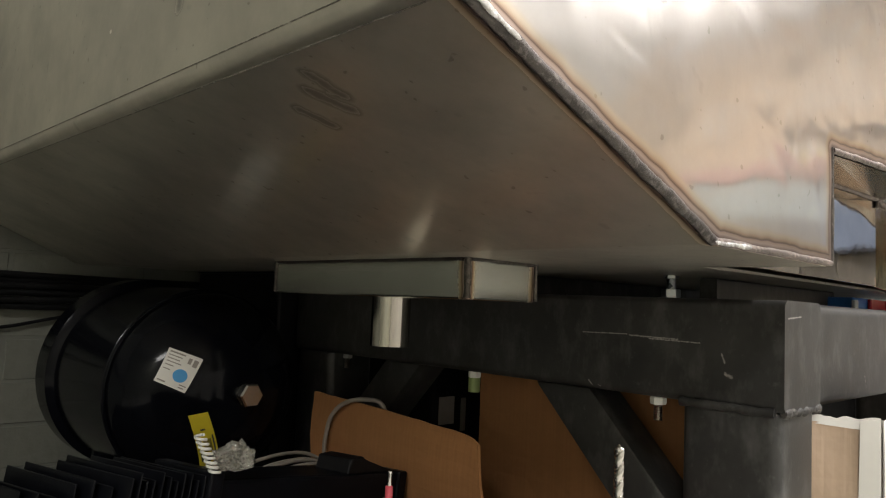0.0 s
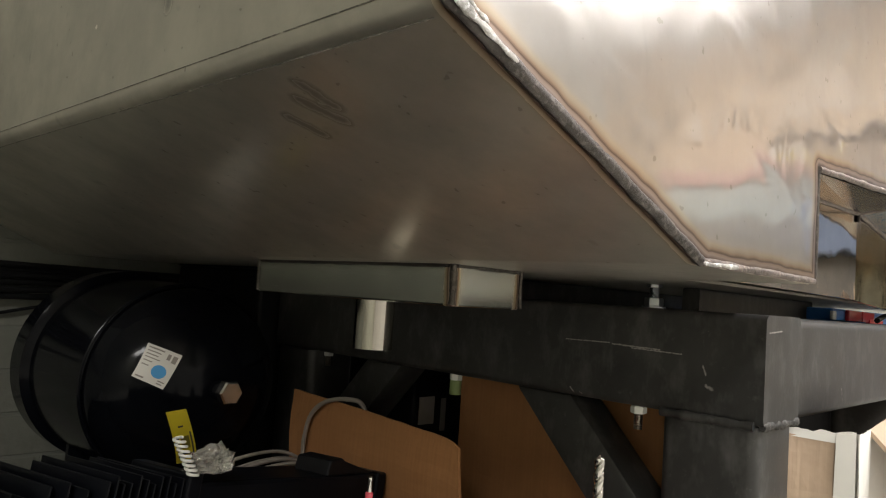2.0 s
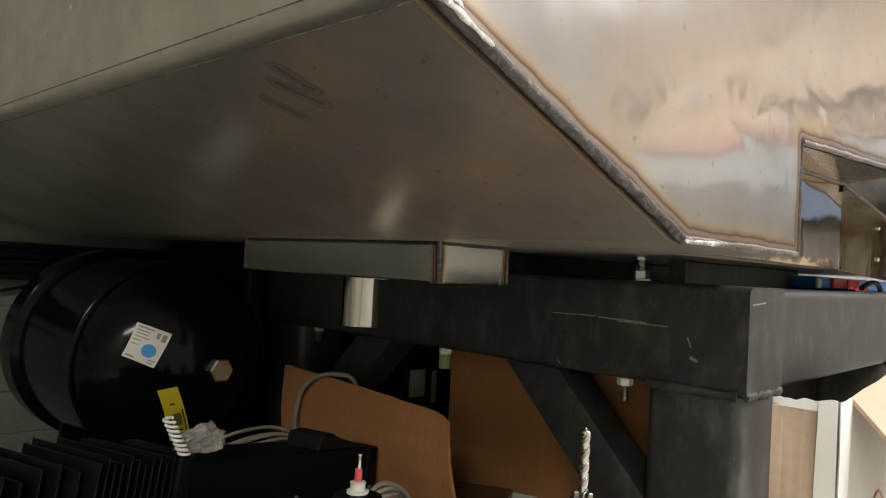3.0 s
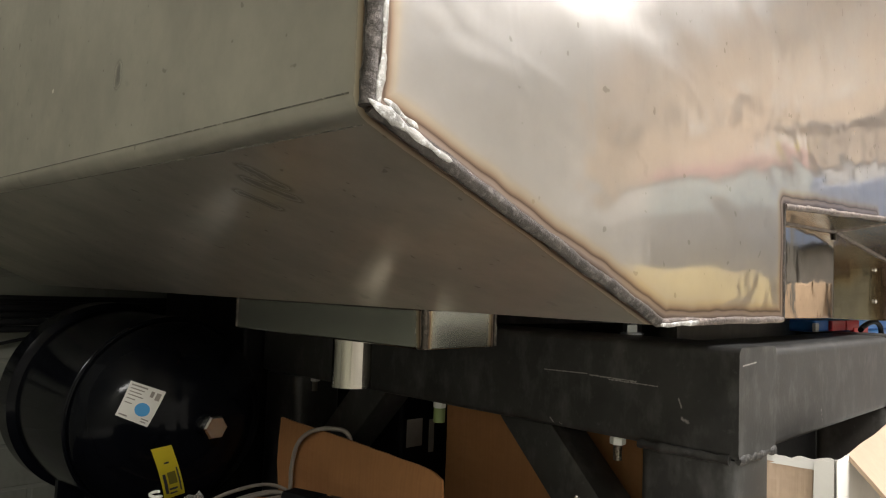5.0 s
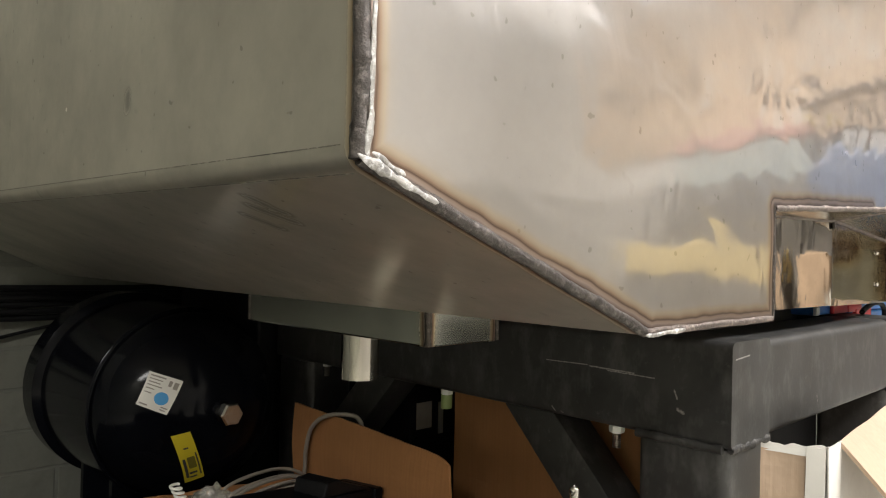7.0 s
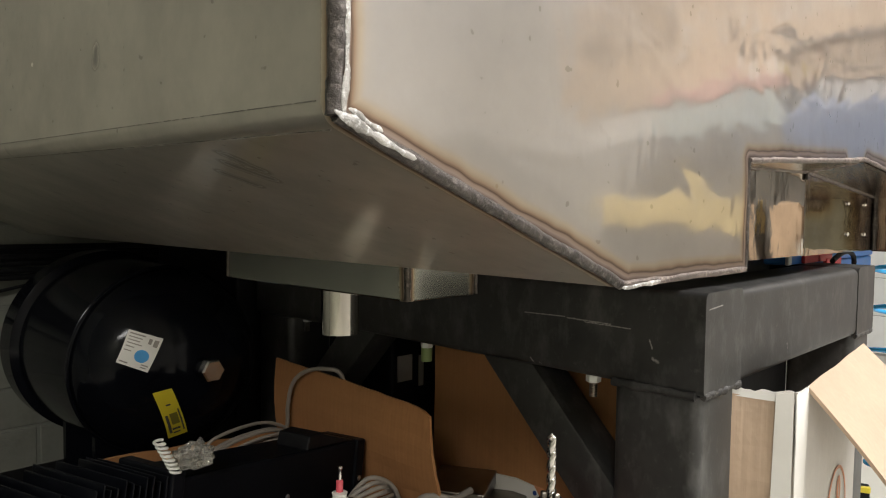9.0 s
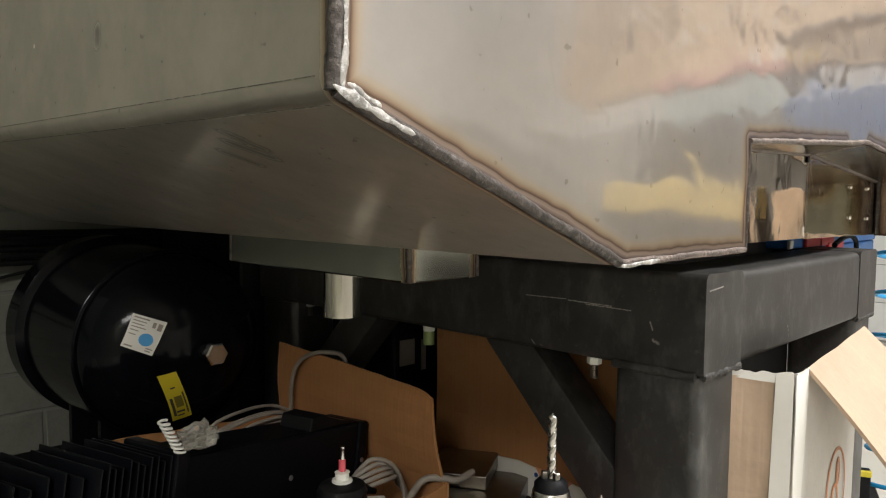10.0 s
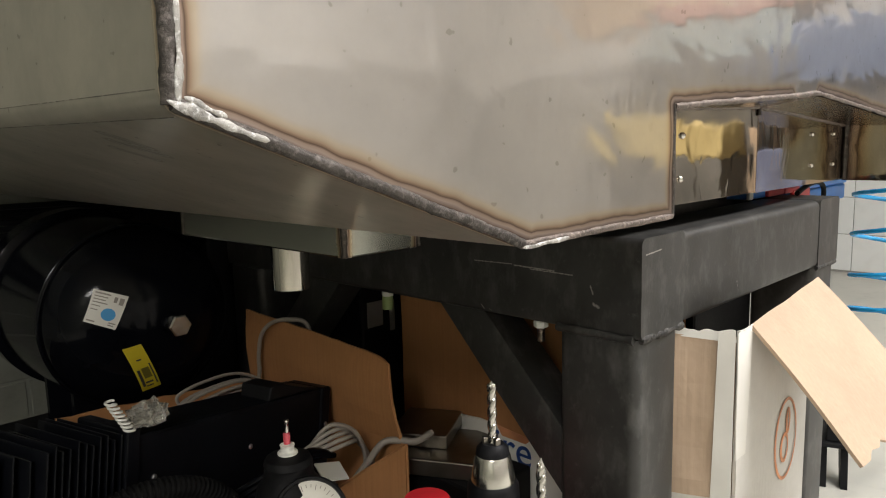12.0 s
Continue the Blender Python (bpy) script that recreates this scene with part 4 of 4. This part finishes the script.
def twist_bit(h0, h1, r, m, turns):
    bm = bmesh.new()
    rings, n = [], 70
    for i in range(n + 1):
        u = i / n
        a = u * turns * math.tau
        rr = r * (1 if u < 0.95 else max(0.12, (1 - u) / 0.05))
        ring = []
        for k in range(16):
            b = k * math.tau / 16
            q = rr * (0.62 + 0.38 * abs(math.cos(b)) ** 0.6)
            ring.append(bm.verts.new((q * math.cos(a + b), q * math.sin(a + b), h0 + (h1 - h0) * u)))
        rings.append(ring)
    for a, b in zip(rings, rings[1:]):
        for k in range(16):
            bm.faces.new((a[k], a[(k + 1) % 16], b[(k + 1) % 16], b[k]))
    bm.faces.new(rings[0])
    bm.faces.new(rings[-1])
    bm.transform(m)
    return bm


part("body", lathe([(0.034, 0.36), (0.034, 0.455), (0.027, 0.470), (0.0250, 0.518), (0.022, 0.522)], 40, cm), BLACK_PLASTIC, drill, "", True)
chuck = part("chuck", lathe([(0.0212, 0.5215), (0.0212, 0.525), (0.0172, 0.548), (0.0165, 0.549)], 40, cm), CHROME, drill, "bright conical chuck sleeve", True)
part("nose", lathe([(0.0164, 0.5485), (0.0155, 0.555), (0.0105, 0.560), (0.006, 0.560)], 36, cm), BLACK_PLASTIC, chuck, "", True)
for k in range(3):
    part("jaw", box((0.004, -0.003, 0.556), (0.0095, 0.003, 0.5665), 0.001, 1, cm @ pose(0, 0, 0, 0, 0, 120 * k + 20)), STEEL_BLOCK, chuck)
part("twist_bit", twist_bit(0.555, 0.621, 0.0047, pose(-0.114, 0.092, 0), 2.6), CHROME, drill, "bright twist bit", True)
tagged(part("drill_bit", twist_bit(0.36, 0.547, 0.0052, pose(-0.088, 0.054, 0), 6.5), CHROME, None, "", True), "bright spiral drill bit standing upright", "drill bit")

# ---- steel blocks ----
tagged(part("dark_wooden_block", box((-0.006, 0.21, 0.0), (0.098, 0.43, 0.425), 0.003), RUBBER), "dark block under the steel bars", "block")
for lo, hi, m in (((-0.055, -0.06, 0.0), (0.055, 0.06, 0.022), pose(0.035, 0.315, 0.425, 0, 0, 28)), ((-0.05, -0.038, 0.0), (0.045, 0.042, 0.018), pose(0.050, 0.350, 0.4472, 0, 0, 30))):
    tagged(part("steel_block", box(lo, hi, 0.0015, 2, m), STEEL_BLOCK), "ground flat steel block lying in a stack", "steel block", "stacked steel blocks")

# ---- brown carton inside the frame, with print ----
inner = empty("printed_carton", "brown cardboard carton with printed white lower half", "carton")
part("panel", sheet(panel((0.108, 0.46, 0.640), (0.108, 0.10, 0.642), (0.108, 0.10, 0.0), (0.108, 0.46, 0.0), 16, 24), 0.004, 21, 0.003), CARD, inner)
part("back", sheet(panel((0.30, 0.46, 0.640), (0.30, 0.10, 0.642), (0.30, 0.10, 0.0), (0.30, 0.46, 0.0)), 0.004, 23), CARD, inner)
part("side", sheet(panel((0.112, 0.462, 0.640), (0.30, 0.462, 0.642), (0.30, 0.462, 0.0), (0.112, 0.462, 0.0)), 0.004, 25), CARD, inner)
part("white_print", prism([(0.345, 0.462), (0.30, 0.466), (0.11, 0.448), (0.11, 0.25), (0.345, 0.25)], 0.1005, 0.1025, "x"), PAPER, inner)
part("orange_print", prism([(0.27, 0.4655), (0.21, 0.4600), (0.22, 0.451), (0.26, 0.452)], 0.0995, 0.1004, "x"), ORANGE_INK, inner)
flat_text("ire", 0.060, NAVY_INK, Matrix(((0, 0, -1, 0.0990), (-1, 0, 0, 0.2745), (0, 1, 0, 0.420), (0, 0, 0, 1))), inner)

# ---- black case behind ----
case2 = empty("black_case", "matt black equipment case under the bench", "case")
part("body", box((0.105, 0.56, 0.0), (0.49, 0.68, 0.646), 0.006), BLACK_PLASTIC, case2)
# added black block: stands in for the dark behind the white carton
part("dark_filler", box((0.308, 0.0925, 0.0), (0.5065, 0.5595, 0.646), 0.006), BLACK_PLASTIC, case2)
part("label", box((0.118, 0.5575, 0.548), (0.150, 0.5595, 0.590)), GREY_CABLE, case2, "grey label")
part("label", box((0.166, 0.5575, 0.535), (0.176, 0.5595, 0.586)), GREY_CABLE, case2, "grey label")

# black backing added to darken the gap between receiver, leg and wall
backing = empty("dark_backing", "added black backing in place of the shade beside the air receiver", "case")
part("body", box((-0.030, 0.80, 0.0), (0.49, 1.10, 0.772), 0.006), BLACK_PLASTIC, backing)
part("backing_top", box((-0.031, 0.799, 0.7725), (0.491, 1.101, 0.7755), 0.001), BLACK_PLASTIC, backing)

# ---- white fronted carton beside the leg ----
wcart = empty("white_cardboard_carton", "torn cardboard carton with white front and open flap", "carton")
part("front", sheet(panel((0.128, -0.040, 0.640), (0.345, -0.040, 0.646), (0.345, -0.040, 0.0), (0.128, -0.040, 0.0), 18, 30, 0.006, 4), 0.004, 31, 0.0015), CARD_WHITE, wcart, "white printed front")
part("left_side", sheet(panel((0.098, 0.030, 0.636), (0.126, -0.037, 0.636), (0.126, -0.037, 0.455), (0.098, 0.030, 0.455), 8, 10, 0.006, 8), 0.005, 33, 0.003), CARD_PALE, wcart, "bare brown side")
part("left_side", sheet(panel((0.100, 0.030, 0.456), (0.128, -0.036, 0.456), (0.128, -0.036, 0.0), (0.100, 0.030, 0.0), 8, 10), 0.004, 35, 0.003), CARD_WHITE, wcart)
part("right_side", sheet(panel((0.345, -0.036, 0.600), (0.345, 0.088, 0.56), (0.345, 0.088, 0.0), (0.345, -0.036, 0.0)), 0.004, 37), CARD_PALE, wcart)
part("back", sheet(panel((0.11, 0.088, 0.56), (0.341, 0.088, 0.56), (0.341, 0.088, 0.0), (0.11, 0.088, 0.0)), 0.004, 39), CARD_PALE, wcart)
flap = []
for j in range(13):
    v = j / 12
    a = Vector((0.152, -0.043, 0.642)).lerp(Vector((0.164, -0.152, 0.512)), v)
    b = Vector((0.372, -0.040, 0.660)).lerp(Vector((0.385, -0.158, 0.530)), v)
    flap.append([tuple(a.lerp(b, u / 14) + (Vector((0.002, -0.004, -0.004)) * noise.noise((u * 0.9, 7.7, 0)) * 1.5 if j == 12 else Vector()) + Vector((0, 0, 0.004 * math.sin(v * 3.1) + 0.003 * math.sin(u * 0.7) * v))) for u in range(15)])
part("flap", sheet(flap, 0.004, 41, 0.004), CARD_PALE, wcart, "bare brown flap folded outwards")
part("torn_paper", sheet(panel((0.120, -0.044, 0.641), (0.156, -0.045, 0.645), (0.150, -0.0435, 0.50), (0.124, -0.0435, 0.50), 26, 16, 0.003, 15), 0.0012, 43, 0.003), PAPER, wcart, "torn white paper strip")
part("torn_paper", sheet(panel((0.1135, -0.0265, 0.641), (0.1195, -0.0425, 0.643), (0.1195, -0.0425, 0.36), (0.1115, -0.0215, 0.36), 8, 30, 0.003, 16), 0.0012, 44, 0.0025), PAPER, wcart, "torn white paper strip")
part("torn_paper", sheet(panel((0.096, 0.026, 0.640), (0.124, -0.040, 0.642), (0.124, -0.042, 0.630), (0.095, 0.024, 0.634), 26, 3, 0.003, 19), 0.0012, 45, 0.002), PAPER, wcart, "torn white paper edge")


def flat_ring(cx, cz, rx, rz, wide, y, material, parent, a0=0.0, a1=math.tau, name="print"):
    bm = bmesh.new()
    n = 64
    inner_v, outer_v = [], []
    for k in range(n + 1):
        a = a0 + (a1 - a0) * k / n
        w = wide * (0.75 + 0.5 * abs(math.sin(a * 0.5)))
        outer_v.append(bm.verts.new((cx + rx * math.cos(a), y, cz + rz * math.sin(a))))
        inner_v.append(bm.verts.new((cx + (rx - w) * math.cos(a), y, cz + (rz - w) * math.sin(a))))
    for k in range(n):
        bm.faces.new((outer_v[k], outer_v[k + 1], inner_v[k + 1], inner_v[k]))
    bm.normal_update()
    bmesh.ops.solidify(bm, geom=bm.faces[:], thickness=0.0004)
    return part(name, bm, material, parent)


flat_ring(0.272, 0.478, 0.036, 0.052, 0.0036, -0.0455, ORANGE_INK, wcart)
flat_ring(0.268, 0.468, 0.013, 0.019, 0.0042, -0.0455, ORANGE_INK, wcart)
flat_ring(0.277, 0.500, 0.007, 0.017, 0.0045, -0.0457, ORANGE_INK, wcart)

# ---- black plastic foot on the floor behind the carton ----
foot = empty("plastic_bracket", "black plastic bracket with a yellow mark on the floor", "bracket")
part("plate", box((-0.09, -0.05, 0.10), (0.09, 0.05, 0.115), 0.004, 2, pose(1.28, 0.18, 0.0, 0, 0, 20)), BLACK_PLASTIC, foot)
part("arm", prism([(-0.09, 0.0), (-0.04, 0.0), (0.03, 0.10), (-0.06, 0.10)], -0.03, -0.015), BLACK_PLASTIC, foot).matrix_world = pose(1.28, 0.18, 0, 0, 0, 20)
part("arm", prism([(-0.09, 0.0), (-0.04, 0.0), (0.03, 0.10), (-0.06, 0.10)], 0.015, 0.03), BLACK_PLASTIC, foot).matrix_world = pose(1.28, 0.18, 0, 0, 0, 20)
part("post", box((-0.085, -0.02, 0.115), (-0.06, 0.02, 0.20), 0.003, 2, pose(1.28, 0.18, 0.0, 0, 0, 20)), BLACK_PLASTIC, foot)
part("yellow_mark", box((-0.088, -0.021, 0.185), (-0.075, 0.021, 0.20), 0.002, 1, pose(1.28, 0.18, 0.0, 0, 0, 20)), YELLOW, foot)

# ---- blue recoil hose ----
coil = []
for k in range(0, 9 * 40):
    a = k / 40 * math.tau
    coil.append((1.30 + 0.085 * math.sin(a), 0.075 + 0.090 * math.cos(a), 0.97 - 0.092 * k / 40 + 0.006 * math.sin(a * 0.37)))
tagged(part("recoil_hose", tube(coil, 0.0052, 10), HOSE_BLUE, None, "", True), "bright blue coiled air hose hanging down", "air hose")
tagged(part("hose_drop", tube(catmull([(1.30, 0.165, 0.97), (1.32, 0.15, 1.3), (1.34, 0.10, 2.0), (1.35, 0.1, 2.80)], 8), 0.0052, 10), HOSE_BLUE, None, "", True), "blue air hose coming from the ceiling", "air hose")

# ---- blue and red plastic case on the far beam ----
bins = empty("plastic_tool_case", "blue plastic case with red clips on the frame", "tool case")
part("body", box((0.455, 0.080, 0.7505), (0.92, 0.25, 0.7680), 0.004), BLUE_PLASTIC, bins)
part("skirt", box((0.600, 0.079, 0.722), (0.905, 0.20, 0.7503), 0.003), BLUE_PLASTIC, bins)
for cx in (0.510, 0.580):
    part("clip", box((cx, 0.074, 0.7515), (cx + 0.064, 0.0797, 0.767), 0.0015), RED_PLASTIC, bins, "red clip")
part("clip", box((0.612, 0.0725, 0.724), (0.690, 0.0787, 0.756), 0.0015), RED_PLASTIC, bins, "red clip")
part("corner", box((0.440, 0.0745, 0.7515), (0.4545, 0.0797, 0.764), 0.0015), WHITE_PLASTIC, bins, "white end piece")
tagged(part("black_cable", tube(catmull([(0.56, 0.050, 0.7545), (0.61, 0.060, 0.757), (0.66, 0.064, 0.763), (0.70, 0.065, 0.764), (0.725, 0.065, 0.758), (0.735, 0.065, 0.745), (0.738, 0.066, 0.70), (0.75, 0.07, 0.3), (0.76, 0.07, 0.004)], 9), 0.004, 10), RUBBER, None, "", True), "black cable hanging over the frame", "cable")

# ---- cables along the brick wall ----
for k in range(6):
    tagged(part("wall_cable", tube([(-2.2 + 0.12 * i, NORTH - 0.022 - 0.006 * (k % 2), 0.700 + 0.0105 * k + 0.0025 * math.sin(i * 0.7 + k)) for i in range(22)], 0.0056, 8), RUBBER, None, "", True), "black cable bundled along the brick wall", "cable", "cables along the wall")
tagged(part("thin_wall_cable", tube(catmull([(-0.9, NORTH - 0.012, 0.640), (-0.5, NORTH - 0.012, 0.652), (-0.36, NORTH - 0.012, 0.660), (-0.27, NORTH - 0.012, 0.677), (-0.15, NORTH - 0.012, 0.70)], 8), 0.003, 8), RUBBER, None, "", True), "thin dark cable on the brick wall", "cable")

# ---- workshop furniture seen in the polished steel ----
cab = empty("storage_cabinet", "grey-green workshop cabinet with a red top edge", "cabinet")
TEAL = simple("grey_green_paint", (0.30, 0.335, 0.325), 0.45, 0, 0.1, 8)
RED_PAINT = simple("red_paint", (0.36, 0.21, 0.185), 0.45, 0, 0.15, 8)
GREY_PAINT = simple("grey_paint", (0.15, 0.143, 0.135), 0.5, 0, 0.15, 8)
part("body", box((3.6, -2.12, 1.31), (4.19, -1.27, 1.535), 0.01), TEAL, cab)
part("base", box((3.6, -2.12, 0.0), (4.19, -1.27, 1.3095), 0.01), GREY_PAINT, cab)
part("top_edge", box((3.58, -2.12, 1.5355), (4.19, -1.27, 1.625), 0.01), RED_PAINT, cab)
tagged(part("blue_crate", box((3.5, -1.24, 1.12), (4.19, -0.45, 1.42), 0.02), simple("blue_crate_plastic", (0.13, 0.17, 0.27), 0.4, 0, 0.1, 8)), "blue plastic storage crate on a grey base", "crate")
tagged(part("grey_base_cabinet", box((3.62, -1.24, 0.0), (4.19, -0.45, 1.1195), 0.01), GREY_PAINT), "dark grey base cabinet", "cabinet")
for y0, y1, zz, mat, label in ((-1.18, -0.95, 0.90, CARD_PALE, "pale cardboard box on the floor"), (-0.92, -0.76, 0.70, PAPER, "white box on the floor"), (-0.74, -0.60, 0.95, CARD_PALE, "pale cardboard box on the floor"), (-0.58, -0.42, 0.78, simple("dull_blue_plastic", (0.20, 0.22, 0.34), 0.5), "dull blue plastic box on the floor"), (-0.40, -0.28, 0.84, CARD_PALE, "pale cardboard box on the floor")):
    tagged(part("storage_box", box((3.3, y0, 0.0), (3.6, y1, zz), 0.008), mat), label, "box", "boxes by the wall")
tagged(part("yellow_crate", box((3.2, -2.15, 0.74), (3.55, -1.36, 0.94), 0.02), simple("yellow_crate_plastic", (0.58, 0.46, 0.22), 0.4, 0, 0.1, 8)), "yellow plastic crate on a grey stand", "crate")
tagged(part("grey_stand", box((3.2, -2.15, 0.0), (3.55, -1.36, 0.7395), 0.01), GREY_PAINT), "grey stand below the yellow crate", "stand")
tagged(part("plywood_board", box((4.16, -3.1, 1.64), (4.195, -0.3, 2.75), 0.004), PINK_PLASTER), "pale plywood tool board on the wall", "board")
rail = empty("hook_rail", "grey steel rail with hooks on the tool board", "rail")
part("bar", tube([(4.11, -1.56 + 0.12 * k, 1.895) for k in range(11)], 0.022, 10), GREY_PAINT, rail)
for k in range(6):
    y = -1.40 + 0.175 * k
    part("hook", box((4.10, y - 0.022, 1.69), (4.159, y + 0.022, 1.885), 0.008), GREY_PAINT, rail)


SPANNER_STEEL = simple("dull_spanner_steel", (0.74, 0.74, 0.71), 0.5, 0.0, 0.15, 30)


def open_spanner(y0, z0, y1, z1, w, material):
    """A flat double-ended spanner from (y0, z0) to (y1, z1) on the board."""
    way = Vector((y1 - y0, z1 - z0))
    a, L = math.atan2(way.y, way.x), way.length
    outline = [(w * 1.0, w * 0.55), (0.0, w * 1.4), (-w * 1.5, w * 1.2), (-w * 0.5, 0.0), (-w * 1.5, -w * 1.2), (0.0, -w * 1.4), (w * 1.0, -w * 0.55),
               (L - w, -w * 0.55), (L, -w * 1.4), (L + w * 1.5, -w * 1.2), (L + w * 0.5, 0.0), (L + w * 1.5, w * 1.2), (L, w * 1.4), (L - w, w * 0.55)]
    turned = [(y0 + u * math.cos(a) - v * math.sin(a), z0 + u * math.sin(a) + v * math.cos(a)) for u, v in outline]
    return tagged(part("spanner", prism(turned, 4.135, 4.158, "x"), material), "steel spanner hanging on the plywood board", "spanner", "spanners on the board")


for y0, y1, z0 in ((-1.40, -1.33, 2.06), (-1.36, -1.31, 2.10), (-1.21, -1.27, 2.06), (-1.17, -1.25, 2.10), (-1.00, -0.97, 2.12), (-0.90, -0.89, 2.16)):
    open_spanner(y0, z0, y1, z0 + 0.46, 0.020, SPANNER_STEEL)
for y, z0, z1, w, mat, label in ((-1.50, 1.98, 2.38, 0.020, WHITE_PLASTIC, "white-handled tool hanging on the plywood board"), (-1.58, 1.70, 2.30, 0.022, GREY_PAINT, "dark long-handled tool hanging on the plywood board"), (-1.62, 2.32, 2.62, 0.03, GREY_PAINT, "dark tool hanging on the plywood board"), (-1.47, 2.44, 2.66, 0.03, GREY_PAINT, "dark tool hanging on the plywood board"),
                                 (-1.85, 2.0, 2.35, 0.04, GREY_PAINT, "dark tool hanging on the plywood board"), (-2.1, 1.95, 2.2, 0.05, WHITE_PLASTIC, "pale tool hanging on the plywood board"), (-2.35, 2.05, 2.5, 0.03, GREY_PAINT, "dark tool hanging on the plywood board"), (-2.65, 2.0, 2.3, 0.05, GREY_PAINT, "dark tool hanging on the plywood board")):
    tool = empty("hand_tool", label, "tool", "tools on the board")
    part("shaft", box((4.12, y - w * 0.5, z0 + (z1 - z0) * 0.45), (4.158, y + w * 0.5, z1), 0.006), SPANNER_STEEL, tool)
    part("handle", box((4.10, y - w, z0), (4.158, y + w, z0 + (z1 - z0) * 0.46), 0.012), mat, tool)
tagged(part("paper_bag", box((3.98, -1.58, 1.6255), (4.12, -1.44, 1.80), 0.03, 3), PAPER), "crumpled white bag on the cabinet", "bag")
tagged(part("yellow_bottle", box((3.98, -1.42, 1.6255), (4.05, -1.36, 1.76), 0.015, 3), YELLOW), "small yellow bottle on the cabinet", "bottle")

# ---- pieces of walls ----
brick_mesh = None
rng = random.Random(4)
for r in range(19):
    for c in range(9):
        x0 = -1.80 + c * 0.225 + (0.1125 if r % 2 else 0)
        if brick_mesh is None:
            bm = box((-0.1095, -0.0022, -0.0352), (0.1095, 0.004, 0.0352), 0.0018, 1)
            ob = part("brick", bm, BRICK, wall_north)
            brick_mesh = ob.data
        else:
            ob = new("brick", brick_mesh)
            ob.parent = wall_north
        ob.location = (x0 + 0.11, NORTH + rng.uniform(-0.001, 0.0015), 0.08 + r * 0.075)
tile_mesh = None
for r in range(7):
    for c in range(9):
        if tile_mesh is None:
            ob = part("tile", box((-0.006, -0.1105, -0.1105), (0.004, 0.1105, 0.1105), 0.002, 1), TILE, wall_east)
            tile_mesh = ob.data
        else:
            ob = new("tile", tile_mesh)
            ob.parent = wall_east
        ob.location = (4.198, 0.93 + 0.1125 - 0.225 * (8 - c) + 0.225, 0.125 + 0.225 * r)
